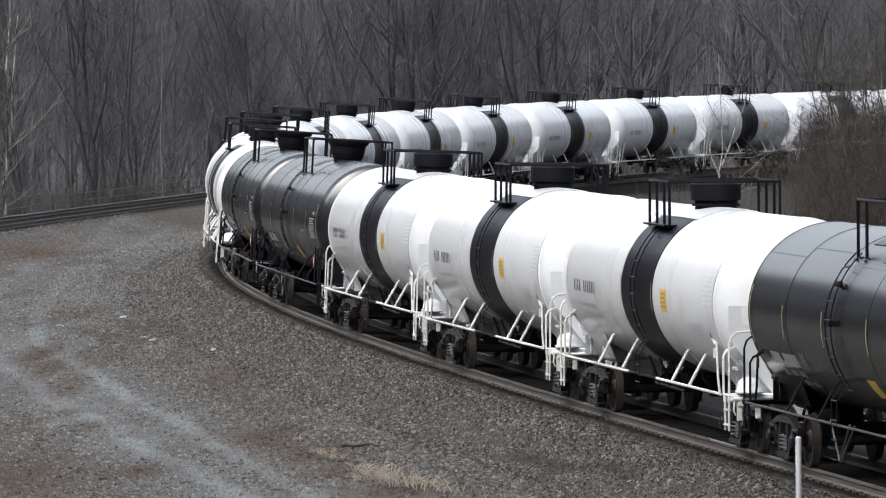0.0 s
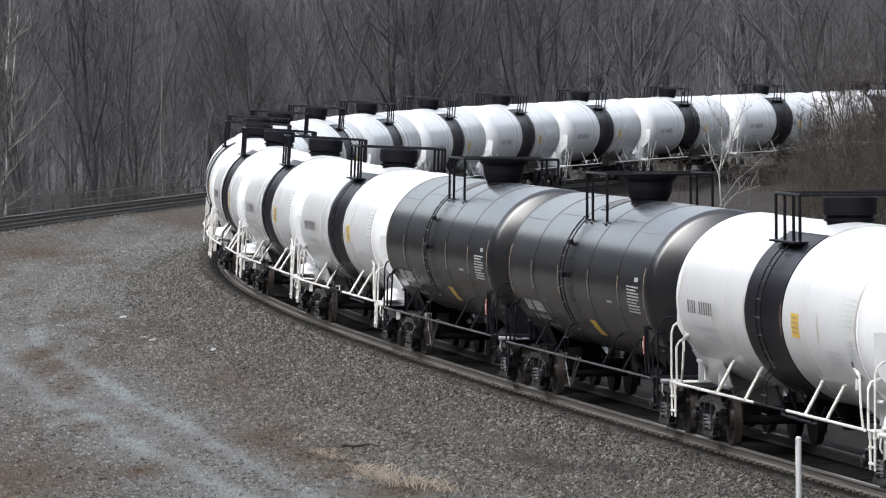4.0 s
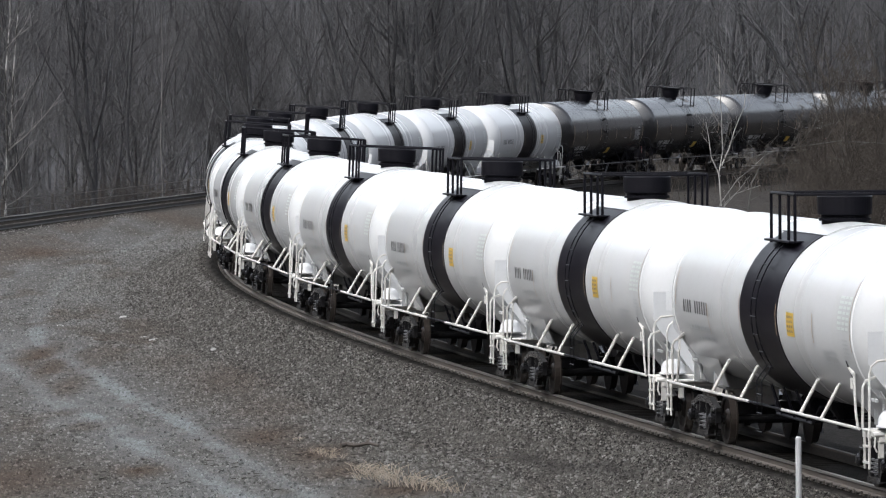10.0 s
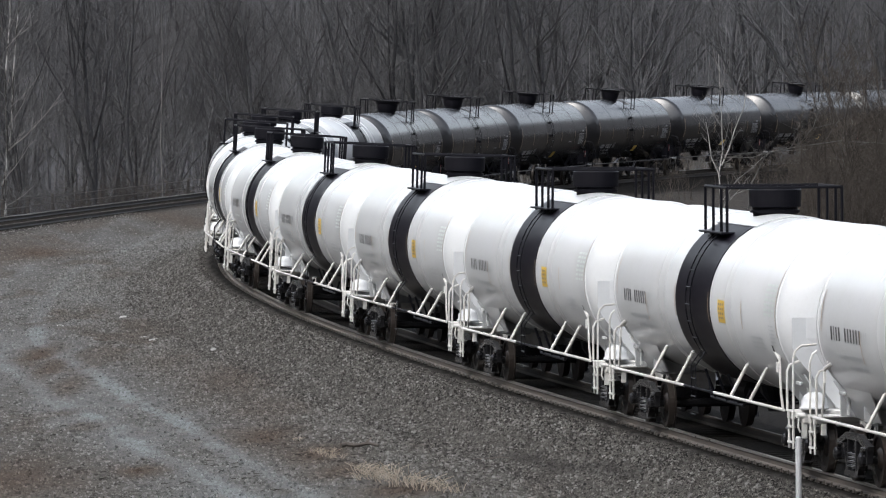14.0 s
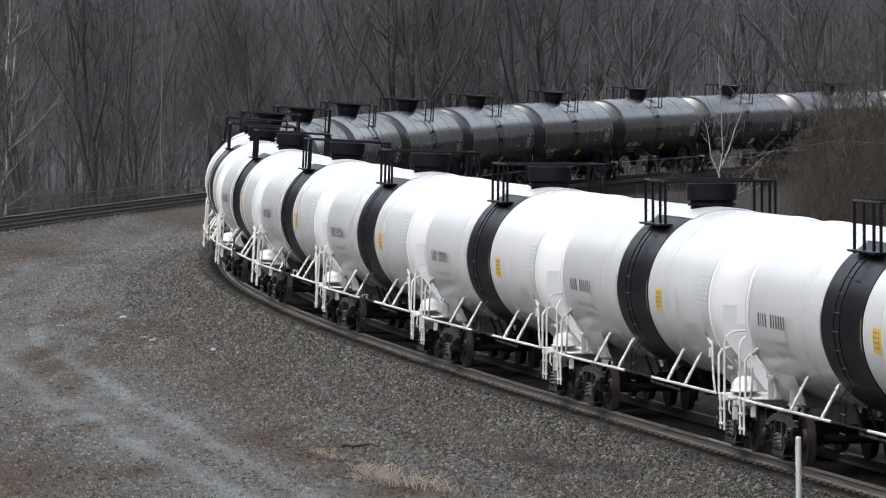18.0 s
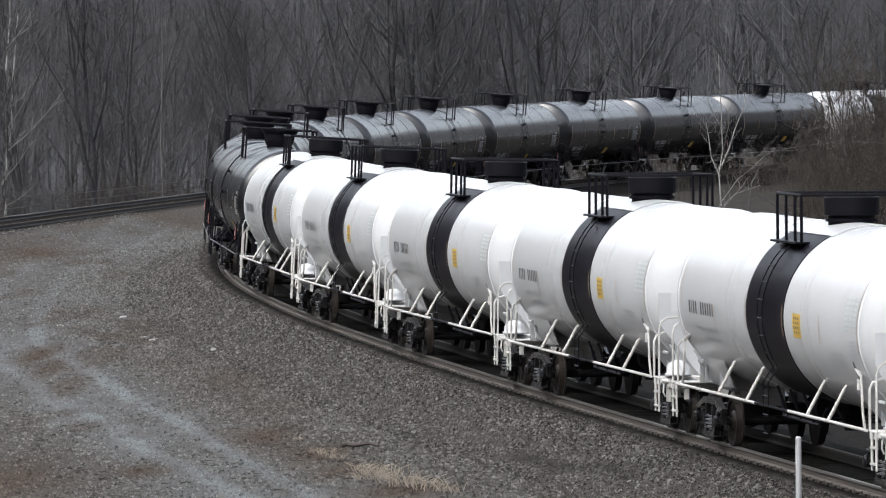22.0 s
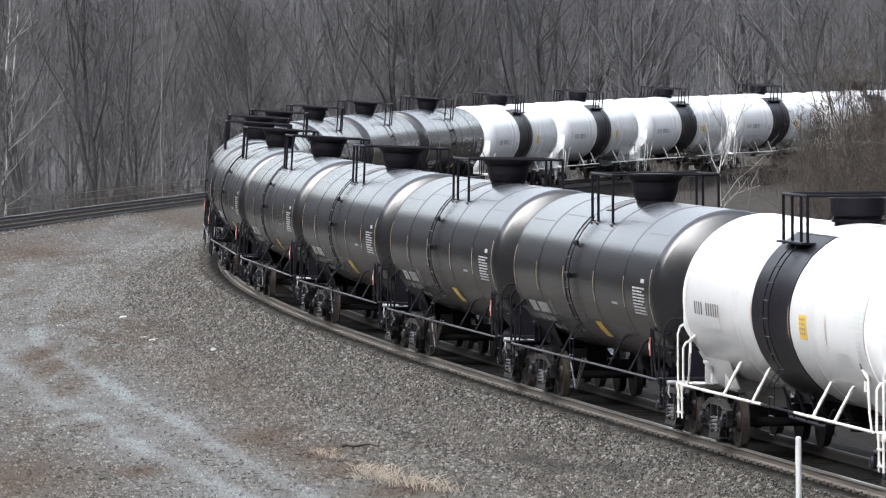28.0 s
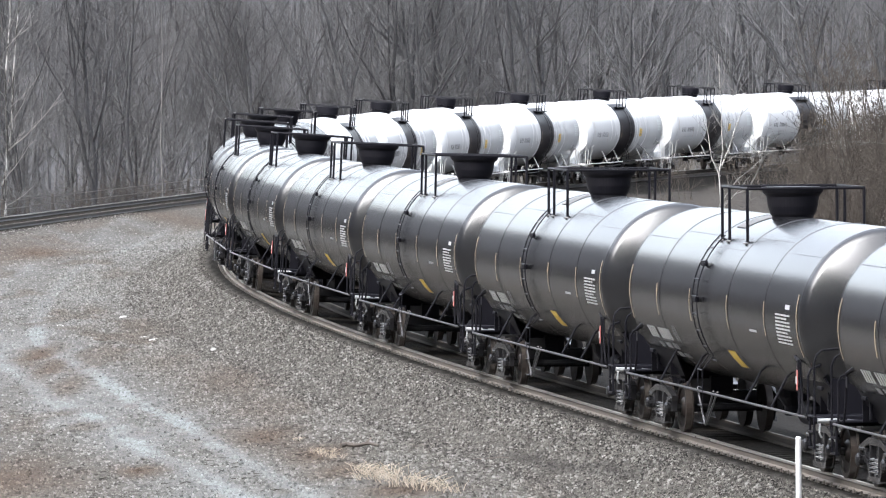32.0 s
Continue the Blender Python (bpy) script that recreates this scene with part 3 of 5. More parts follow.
def build_truck(parent, u):
    tr = new("truck")
    tr.parent = parent
    tr.matrix_basis = pose(u, 0, 0)
    for side in (-1, 1):
        b = B()
        y = side * 1.0
        w = 0.055
        plate(b, [(-1.10, 0.60), (-1.12, 0.68), (-0.92, 0.72), (-0.46, 0.84), (0.46, 0.84), (0.92, 0.72), (1.12, 0.68), (1.10, 0.60), (0.90, 0.63), (0.44, 0.73), (-0.44, 0.73), (-0.90, 0.63)], y - w, y + w)
        plate(b, [(-0.72, 0.60), (-0.63, 0.66), (-0.31, 0.24), (-0.36, 0.15)], y - w, y + w)
        plate(b, [(0.72, 0.60), (0.36, 0.15), (0.31, 0.24), (0.63, 0.66)], y - w, y + w)
        plate(b, [(-0.40, 0.14), (0.40, 0.14), (0.33, 0.235), (-0.33, 0.235)], y - 0.10, y + 0.10)
        for sx in (-1, 1):
            box(b, (sx * 0.30, y, 0.48), (0.06, 0.13, 0.52), 0.015)
            for e in (-0.155, 0.155):
                box(b, (sx * 0.889 + e, y, 0.52), (0.045, 0.12, 0.26), 0.012)
            box(b, (sx * 0.889, y, 0.63), (0.34, 0.15, 0.06), 0.015)
        part("side_frame", b, "truck", tr, "dusty cast side frame")
        b = B()
        for k, (sx, sy) in enumerate(((-0.13, 0.04), (0.13, 0.04), (0.0, -0.03))):
            pts = []
            for i in range(0, 33):
                a = i / 32 * math.tau * 4
                pts.append((sx + 0.062 * math.cos(a), y + side * sy + 0.062 * math.sin(a), 0.25 + 0.27 * i / 32))
            tube(b, pts, 0.013, 3)
        part("coil_spring", b, "spring", tr, "light grey coil springs")
        for sx in (-0.889, 0.889):
            b = B()
            turned(b, [(0, 0), (0, 0.10), (0.10, 0.115), (0.13, 0.085), (0.145, 0.05), (0.145, 0)], 12, Matrix.Translation((sx, y + side * 0.02, 0.457)) @ Matrix.Rotation(radians(90 * side), 4, 'Z'))
            part("bearing_cap", b, "truck", tr)
    b = B()
    box(b, (0, 0, 0.60), (0.40, 2.0, 0.26), 0.03)
    part("bolster", b, "truck", tr)
    b = B()
    for sx in (-0.45, 0.45):
        box(b, (sx, 0, 0.42), (0.07, 1.6, 0.10), 0.02)
    part("brake_beam", b, "truck", tr)
    for sx in (-0.889, 0.889):
        b = B()
        turned(b, [(-1.05, 0), (-1.05, 0.07), (-0.85, 0.085), (0.85, 0.085), (1.05, 0.07), (1.05, 0)], 12, Matrix.Rotation(radians(90), 4, 'Z'))
        for f in b.faces:
            f.material_index = 2
        for side in (-1, 1):
            f0 = len(b.faces)
            prof = [(-0.075, 0.10), (-0.07, 0.36), (-0.075, 0.375), (-0.075, 0.485), (-0.045, 0.487), (-0.04, 0.459), (0.065, 0.452), (0.065, 0.375), (0.03, 0.36), (0.02, 0.20), (0.085, 0.14), (0.085, 0.09)]
            turned(b, prof, 32, Matrix.Translation((0, side * 0.765, 0)) @ Matrix.Rotation(radians(90 * side), 4, 'Z'))
            b.faces.ensure_lookup_table()
            for f in b.faces[f0:]:
                c = f.calc_center_median()
                if math.hypot(c.x, c.z) > 0.448:
                    f.material_index = 1
        ws = part("wheelset", b, ("wheel", "tread", "truck"), tr, "rusty wheels with bright worn rims")
        ws.matrix_basis = pose(sx, 0, 0.457)
    return tr


def end_gear(parent, sgn, steel):
    """The stub sill, coupler, end platform, steps and handrails at one end (sgn: 1 front, -1 rear)."""
    turn = Matrix.Rotation(0 if sgn > 0 else math.pi, 4, 'Z')
    b = B()
    box(b, (7.25, 0, 0.86), (2.1, 0.42, 0.34), 0.02)
    box(b, (8.22, 0, 0.90), (0.10, 0.62, 0.42), 0.015)
    part("stub_sill", moved(b, turn), steel, parent)
    b = B()
    plate(b, [(8.2, 0.80), (8.2, 0.96), (8.62, 0.97), (8.84, 1.0), (8.84, 0.74), (8.62, 0.78)], -0.10, 0.10)
    box(b, (8.74, 0.12, 0.87), (0.22, 0.14, 0.28), 0.03)
    part("coupler", moved(b, turn), "truck", parent, "worn steel knuckle coupler")
    b = B()
    box(b, (8.02, 0, 1.06), (0.46, 2.96, 0.035), 0.01)
    box(b, (8.24, 0, 1.02), (0.04, 2.96, 0.10), 0.01)
    part("end_platform", moved(b, turn), steel, parent)
    b = B()
    for side in (-1, 1):
        top = [b.verts.new((u, side * 1.17, 1.66)) for u in (5.1, 6.0, 7.2, 7.72)]
        low = [b.verts.new((u, side * 0.78, 1.04)) for u in (5.9, 6.4, 7.2, 7.72)]
        inner = [b.verts.new((v.co.x, v.co.y - side * 0.03, v.co.z)) for v in top + low]
        for k in range(3):
            b.faces.new((top[k], top[k + 1], low[k + 1], low[k]))
            b.faces.new((inner[k], inner[k + 4], inner[k + 5], inner[k + 1]))
            b.faces.new((low[k], low[k + 1], inner[k + 5], inner[k + 4]))
        b.faces.new((top[3], inner[3], inner[7], low[3]))
        b.faces.new((top[0], low[0], inner[4], inner[0]))
    bmesh.ops.recalc_face_normals(b, faces=b.faces)
    box(b, (6.4, 0, 1.20), (0.03, 1.9, 0.30), 0.0)
    box(b, (7.70, 0, 1.36), (0.03, 2.1, 0.60), 0.0)
    box(b, (6.85, 0, 1.12), (0.9, 1.5, 0.30), 0.03)
    part("saddle", moved(b, turn), "white" if steel == "white_steel" else steel, parent)
    fu = 6.85 if sgn > 0 else 7.35
    for side in (-1, 1):
        y = side * 1.39
        b = B()
        tube(b, [(fu + 0.25, y, 1.06), (fu + 0.12, y, 1.30), (fu, y, 1.90)], 0.022, 6)
        flange = part("saddle_flange", moved(b, turn), steel, parent)
        b = B()
        tube(b, [(fu, y, 1.88), (fu - 0.32, y - side * 0.02, 1.96), (fu - 0.55, y - side * 0.06, 2.02)], [0.030, 0.040, 0.065], 8)
        box(b, (fu - 0.10, y + side * 0.02, 1.74), (0.12, 0.02, 0.17), 0.0)
        tube(b, [(fu - 0.25, y, 2.0), (fu - 0.18, y + side * 0.02, 2.14)], 0.018, 6)
        part("jacking_lug", moved(b, turn), steel, parent)
        b = B()
        box(b, (7.20, side * 1.13, 1.48), (0.34, 0.05, 0.06), 0.01)
        box(b, (7.30, side * 1.00, 1.28), (0.07, 0.05, 0.34), 0.01)
        part("stiffener", moved(b, turn), "white" if steel == "white_steel" else steel, parent)
    if steel == "white_steel":
        b = B()
        rows = []
        for k in range(10):
            z = 2.62 - 1.54 * k / 9
            wide = 1.40 if z > 2.05 else 0.62 + 0.78 * (z - 1.08) / 0.97
            row = []
            for j in range(13):
                y = wide * (j / 6 - 1)
                rho = min(math.hypot(y, z - TANK_Z) / TANK_R, 1.0)
                u = max(7.25 + 0.80 * math.sqrt(1 - rho ** 2.667), 7.86) + 0.035
                row.append((b.verts.new((u, y, z)), b.verts.new((u + 0.022, y, z))))
            rows.append(row)
        for q, w in zip(rows, rows[1:]):
            for j in range(12):
                b.faces.new((q[j][1], w[j][1], w[j + 1][1], q[j + 1][1]))
                b.faces.new((q[j][0], q[j + 1][0], w[j + 1][0], w[j][0]))
            b.faces.new((q[0][0], w[0][0], w[0][1], q[0][1]))
            b.faces.new((q[-1][0], q[-1][1], w[-1][1], w[-1][0]))
        for j in range(12):
            b.faces.new((rows[0][j][0], rows[0][j][1], rows[0][j + 1][1], rows[0][j + 1][0]))
            b.faces.new((rows[-1][j][0], rows[-1][j + 1][0], rows[-1][j + 1][1], rows[-1][j][1]))
        bmesh.ops.recalc_face_normals(b, faces=b.faces)
        part("head_shield", moved(b, turn), "white", parent, "half-height steel head shield")
    for side in (-1, 1):
        y = side * 1.45
        b = B()
        for du in (0.0, -0.32):
            if steel == "white_steel":
                box(b, (8.18 + du, y, 0.80), (0.085, 0.03, 0.50), 0.008)
                box(b, (8.18 + du, y, 1.00), (0.16, 0.04, 0.14), 0.010)
                box(b, (8.18 + du, y, 0.50), (0.060, 0.03, 0.14), 0.008)
            else:
                tube(b, [(8.18 + du, y, 1.04), (8.18 + du, y, 0.52)], 0.022, 6)
        for z in (0.54, 0.80):
            box(b, (8.02, y, z), (0.34, 0.07, 0.03))
        part("sill_step", moved(b, turn), steel, parent)
        b = B()
        tube(b, [(8.2, y, 1.05), (8.2, y, 1.95), (8.19, y - side * 0.04, 2.08), (8.17, y - side * 0.14, 2.16), (8.14, y - side * 0.42, 2.18)], 0.020, 8)
        part("end_handrail", moved(b, turn), steel, parent)
        b = B()
        tube(b, [(7.72, y, 1.05), (7.72, y, 1.72), (7.70, y - side * 0.05, 1.82), (7.66, y - side * 0.22, 1.88)], 0.022, 6)
        part("grab_iron", moved(b, turn), steel, parent)
    # release rod with its grips, along the end sill
    for side in (-1, 1):
        b = B()
        tube(b, [(8.30, side * 1.42, 1.00), (8.30, side * 1.05, 0.99)], 0.045, 10)
        tube(b, [(8.30, side * 1.05, 0.99), (8.34, side * 0.60, 0.96), (8.40, side * 0.30, 0.98)], 0.018, 6)
        tube(b, [(8.30, side * 0.92, 0.98), (8.32, side * 0.62, 0.96)], 0.04, 10)
        tube(b, [(8.31, side * 1.38, 1.0), (8.34, side * 1.40, 0.80), (8.33, side * 1.36, 0.72)], 0.016, 6)
        part("release_rod", moved(b, turn), "white_steel" if steel == "white_steel" else "galvanised", parent, "light grey uncoupling rod")
    # hose
    b = B()
    tube(b, [(8.35, 0.35, 0.86), (8.5, 0.36, 0.70), (8.66, 0.33, 0.50), (8.80, 0.22, 0.46), (8.85, 0.10, 0.52)], 0.03, 6)
    part("air_hose", moved(b, turn), "black_steel", parent)


def railing(parent, half_u, half_y, posts, z0, z1, steel, feet=False):
    """The safety railing round the manway: a top rail on posts at both sides."""
    b = B()
    tube(b, [(-half_u, -half_y, z1), (half_u, -half_y, z1), (half_u, half_y, z1), (-half_u, half_y, z1), (-half_u, -half_y, z1)], 0.030, 6)
    part("top_rail", b, steel, parent)
    for side in (-1, 1):
        for u in posts:
            b = B()
            tube(b, [(u, side * half_y, z0), (u, side * half_y, z1)], 0.028, 6)
            part("railing_post", b, steel, parent)
        b = B()
        if feet:
            b.free()
            for u in posts:
                part("post_foot", box(B(), (u, side * (half_y - 0.02), z0 - 0.02), (0.16, 0.18, 0.03), 0.006), "grating", parent)
        else:
            box(b, (0, side * (half_y - 0.04), z0 + 0.05), (2 * half_u + 0.1, 0.32, 0.04), 0.008)
            part("step_plate", b, steel, parent)


def side_ladder(parent, u, w, phi0, phi1, steel, z_low, m):
    """A ladder that follows the shell and hangs below it to z_low."""
    b = B()
    r = TANK_R + 0.09
    for du in (-w, w):
        pts = [on_shell(u + du, p, r) for p in np.arange(phi1, phi0 - 1, -7.0)]
        last = pts[-1]
        pts += [Vector((u + du, -1.52, last.z - 0.25)), Vector((u + du, -1.52, z_low))]
        tube(b, pts, 0.013, 5)
    for p in np.arange(phi0, phi1, 11.0):
        tube(b, [on_shell(u - w, p, r), on_shell(u + w, p, r)], 0.015, 5)
    for z in np.arange(z_low + 0.04, 1.55, 0.32):
        tube(b, [(u - w, -1.52, z), (u + w, -1.52, z)], 0.015, 5)
    part("ladder", moved(b, m), steel, parent)


def walk_rail(parent, u0, u1, z, braces, steel, m, r=0.027):
    b = B()
    tube(b, [(u0, -1.5, z), (u1, -1.5, z)], r, 8)
    rail = part("side_rail", moved(b, m), steel, parent)
    for u in braces:
        b = B()
        tube(b, [(u, -1.5, z), (u, -1.20, z + 0.55), (u, -0.98, z + 0.70)], 0.031 if steel == "white_steel" else 0.023, 8)
        part("brace", moved(b, m), "white_steel" if steel == "white_steel" else "black_steel", parent)


def build_white_car():
    car = new("tank_car")
    b = B()
    turned(b, shell_profile(7.25, 0.80, TANK_R), 64, Matrix.Translation((0, 0, TANK_Z)))
    part("tank", b, "white", car, "glossy white jacketed tank", smooth=True)
    for u in (-7.25, 7.25):
        b = B()
        turned(b, [(u - 0.05, TANK_R - 0.01), (u - 0.04, TANK_R + 0.012), (u + 0.04, TANK_R + 0.012), (u + 0.05, TANK_R - 0.01)], 64, Matrix.Translation((0, 0, TANK_Z)))
        part("jacket_seam", b, "white", car, smooth=True)
    b = B()
    turned(b, [(-1.32, TANK_R), (-1.32, TANK_R + 0.010), (-1.315, TANK_R + 0.014), (-1.30, TANK_R + 0.014), (1.66, TANK_R + 0.014), (1.675, TANK_R + 0.014), (1.68, TANK_R + 0.010), (1.68, TANK_R)], 96, Matrix.Translation((0, 0, TANK_Z)))
    part("band", b, "band", car, "black coated centre band", smooth=True)
    b = B()
    curved_plate(b, -1.55, 1.95, 62, 118, TANK_R + 0.006, TANK_R + 0.030)
    part("top_walkway", b, "white", car, "white walkway plate over the crown")
    # manway housing: drum on a flange
    b = B()
    turned(b, [(4.05, 0), (4.05, 0.40), (4.19, 0.40), (4.19, 0.45), (4.24, 0.45), (4.24, 0.41), (4.29, 0.41), (4.30, 0.465), (4.60, 0.475), (4.63, 0.45), (4.64, 0)], 48, UPRIGHT)
    part("manway_bonnet", moved(b, Matrix.Translation((0.15, 0, 0))), "black_steel", car, "black drum-shaped manway bonnet")
    railing(car, 0.95, 1.05, (-0.95, -0.25, 0.45, 0.95), 3.80, 4.66, "black_steel")
    for a in (0, 180):
        m = Matrix.Rotation(radians(a), 4, 'Z')
        side_ladder(car, 0.18, 0.2, -35, 50, "black_steel", 0.55, m)
        walk_rail(car, -7.70, -0.75, 1.06, (-3.9, -1.5), "white_steel", m)
        walk_rail(car, 1.9, 7.70, 1.06, (3.3, 4.9), "white_steel", m)
        walk_rail(car, -0.75, 1.9, 1.06, (), "black_steel", m, 0.022)
        # markings
        b = bars(B(), -6.3, -8, [0.10, 0.05, 0.09, 0.10, -0.12, 0.10, 0.09, 0.10, 0.09, 0.10, 0.09], 0.108, 8.5)
        small_print(part("car_number", moved(b, m), "ink", car, "black number lettering shown as bars"))
        b = B()
        bars(b, -5.95, -19, [0.1, -0.05, 0.14, 0.14, -0.06, 0.5, 0.3], 0.06, 2.6)
        bars(b, -5.4, -26, [0.1, -0.05, 0.4, -0.05, 0.5], 0.06, 2.6)
        small_print(part("stencil", moved(b, m), "ink_grey", car, "small grey stencil lines"))
        b = bars(B(), -3.95, -8, [0.05, -0.02, 0.05], 0.05, 8)
        small_print(part("stencil", moved(b, m), "ink_grey", car))
        b = patch(B(), 2.38, 2.96, -11, 4)
        pl = part("placard", moved(b, m), "orange", car, "orange warning placard")
        b = B()
        for k in range(4):
            bars(b, 2.46, -8.5 + k * 3, [0.1, 0.12, 0.09], 0.05, 1.5, TANK_R + 0.011)
        small_print(part("placard_text", moved(b, m), "stripe", pl))
        for u, p0, p1 in ((-6.95, -4, 22), (-4.15, -20, 0), (-1.42, -12, 10), (1.56, -12, 8), (4.4, -12, 6), (7.18, -14, 30)):
            b = patch(B(), u, u + 0.042, p0, p1, TANK_R + 0.018)
            part("reflective_stripe", moved(b, m), "stripe", car, "thin tan reflective stripe")
        b = B()
        for k in range(7):
            bars(b, 6.25, -1 + k * 3.2, [0.28, 0.2, 0.2], 0.06, 1.7)
        small_print(part("data_table", moved(b, m), "green_ink", car, "pale green data table"))
        b = B()
        for k in range(5):
            bars(b, 6.55, -18 + k * 2.6, [0.1, 0.25], 0.05, 1.0)
        small_print(part("stencil", moved(b, m), "ink_grey", car))
        b = B()
        for k in range(3):
            bars(b, 4.9, -24 + k * 3.4, [0.35, 0.2, 0.3], 0.06, 1.3)
        small_print(part("stencil", moved(b, m), "ink_grey", car))
        b = patch(B(), 6.34, 6.45, -32, -20, slant=0.12)
        part("sign_plate", moved(b, m), "ink", car, "small black plate")
    # bottom outlet and piping under the band
    b = B()
    turned(b, [(0.62, 0), (0.62, 0.16), (0.80, 0.18), (0.95, 0.30), (1.15, 0.34)], 16, UPRIGHT)
    part("bottom_outlet", moved(b, Matrix.Translation((0.2, 0, 0))), "black_steel", car)
    b = B()
    for y in (-0.9, 0.9):
        tube(b, [(-1.4, y, 1.12), (-1.2, y, 0.82), (1.6, y, 0.80), (2.2, y, 1.12)], 0.03, 6)
    for u in (-0.8, 0.2, 1.2):
        tube(b, [(u, -0.9, 0.81), (u, 0.9, 0.81)], 0.025, 6)
        tube(b, [(u, -0.9, 0.81), (u, -1.1, 1.35)], 0.025, 6)
        tube(b, [(u, 0.9, 0.81), (u, 1.1, 1.35)], 0.025, 6)
    part("outlet_skid", b, "black_steel", car)
    b = B()
    turned(b, [(-0.45, 0), (-0.42, 0.16), (-0.36, 0.22), (0.36, 0.22), (0.42, 0.16), (0.45, 0)], 16, Matrix.Translation((-3.4, 0.3, 0.80)))
    part("air_reservoir", b, "black_steel", car)
    # brake cylinder on each end platform
    for sgn in (-1, 1):
        end_gear(car, sgn, "white_steel")
        b = B()
        turned(b, [(1.09, 0.20), (1.10, 0.25), (1.14, 0.25), (1.145, 0.22), (1.25, 0.215), (1.33, 0.17), (1.375, 0.10), (1.39, 0.0)], 20, Matrix.Translation((sgn * 8.24, -sgn * 1.10, 0)) @ UPRIGHT)
        dome = part("end_reservoir", b, "white", car, "rounded white reservoir", smooth=True)
        b = B()
        box(b, (sgn * 8.25, -sgn * 1.10, 0.93), (0.16, 0.46, 0.16), 0.03)
        box(b, (sgn * 8.28, -sgn * 1.28, 0.76), (0.05, 0.10, 0.30), 0.015)
        box(b, (sgn * 8.28, -sgn * 0.95, 0.78), (0.05, 0.10, 0.26), 0.015)
        part("reservoir_bracket", b, "white_steel", car)
        build_truck(car, sgn * TRUCK_U)
    return car


def build_black_car():
    car = new("tank_car")
    b = B()
    turned(b, dished_profile(7.45, TANK_R, 2.9, 0.22), 64, Matrix.Translation((0, 0, TANK_Z)))
    part("tank", b, "black", car, "semi-gloss black tank", smooth=True)
    for u in (-7.45, -4.5, -1.5, 1.6, 4.65, 7.45):
        b = B()
        turned(b, [(u - 0.020, TANK_R - 0.001), (u - 0.014, TANK_R + 0.005), (u - 0.006, TANK_R + 0.008), (u + 0.006, TANK_R + 0.008), (u + 0.014, TANK_R + 0.005), (u + 0.020, TANK_R - 0.001)], 64, Matrix.Translation((0, 0, TANK_Z)))
        part("weld_seam", b, "black", car, smooth=True)
    for side in (0, 180):
        for u0, u1, p in ((-7.4, -4.55, 42), (-4.45, -1.55, 50), (-1.45, 1.55, 40), (1.65, 4.6, 52), (4.7, 7.4, 43)):
            b = curved_plate(B(), u0, u1, p, p + 0.6, TANK_R - 0.002, TANK_R + 0.004)
            part("weld_seam", moved(b, Matrix.Rotation(radians(side), 4, 'Z')), "black", car)
    b = B()
    turned(b, [(4.02, 0.0), (4.02, 0.36), (4.16, 0.37), (4.20, 0.40), (4.34, 0.445), (4.52, 0.47), (4.58, 0.53), (4.64, 0.56), (4.68, 0.56), (4.69, 0.0)], 48, UPRIGHT)
    part("manway_bonnet", b, "black_steel", car, "black bowl-shaped manway bonnet")
    railing(car, 1.08, 1.05, (-1.08, -0.45, 1.08), 3.74, 4.68, "black_steel", True)
    b = curved_plate(B(), -1.15, -0.40, 60, 120, TANK_R + 0.004, TANK_R + 0.012)
    part("top_walkway", b, "grating", car, "grey non-slip strip over the crown")
    for a in (0, 180):
        m = Matrix.Rotation(radians(a), 4, 'Z')
        side_ladder(car, -0.85, 0.2, -40, 48, "black_steel", 0.42, m)
        walk_rail(car, -7.85, 7.75, 1.03, (-4.6, -2.2, 2.9, 5.0), "grey_rail", m, 0.022)
        b = B()
        tube(b, [(0.2, -1.5, 1.08), (-0.55, -1.5, 0.45), (-1.2, -1.5, 1.08)], 0.018, 5)
        tube(b, [(0.55, -1.5, 1.08), (-0.45, -1.5, 0.45)], 0.018, 5)
        part("step_hanger", moved(b, m), "grey_rail", car)
        for p in (2, 26):
            b = box(B(), on_shell(-0.85, p, TANK_R + 0.06), (0.26, 0.08, 0.10), 0.01)
            part("ladder_bracket", moved(b, m), "black_steel", car)
        # markings
        b = bars(B(), -6.35, -33, [0.11, 0.11, 0.11, 0.11, -0.14, 0.11, 0.11, 0.11, 0.11, 0.10, 0.11], 0.075, 9)
        small_print(part("car_number", moved(b, m), "ink_white", car, "white number lettering shown as bars"))
        b = bars(bars(B(), -6.0, -41, [0.3, -0.1, 0.5, -0.05, 0.45], 0.06, 5), -5.6, -49, [0.32, -0.1, 0.5, -0.05, 0.45], 0.06, 5)
        small_print(part("stencil", moved(b, m), "ink_faint", car))
        b = bars(B(), -3.95, -33, [0.08, -0.04, 0.08], 0.05, 12)
        small_print(part("stencil", moved(b, m), "ink_faint", car))
        for u, p0, p1 in ((-7.35, -20, 18), (-4.75, -14, 8), (-1.75, -14, 8), (1.5, -14, 8), (4.6, -14, 8), (7.2, -24, 16)):
            b = patch(B(), u, u + 0.05, p0, p1, TANK_R + 0.012)
            part("reflective_stripe", moved(b, m), "stripe", car, "thin tan reflective stripe")
        b = patch(B(), 0.70, 1.32, -45, -31, slant=-0.12)
        part("yellow_mark", moved(b, m), "orange", car, "slanted yellow stencil band")
        b = B()
        for k in range(9):
            bars(b, 5.55, -17 + k * 2.25, [0.30, 0.10, 0.24, 0.16, 0.20][:5 - (k % 4 == 3)], 0.03, 1.15)
        bars(b, 6.3, 5.5, [0.35], 0.05, 3)
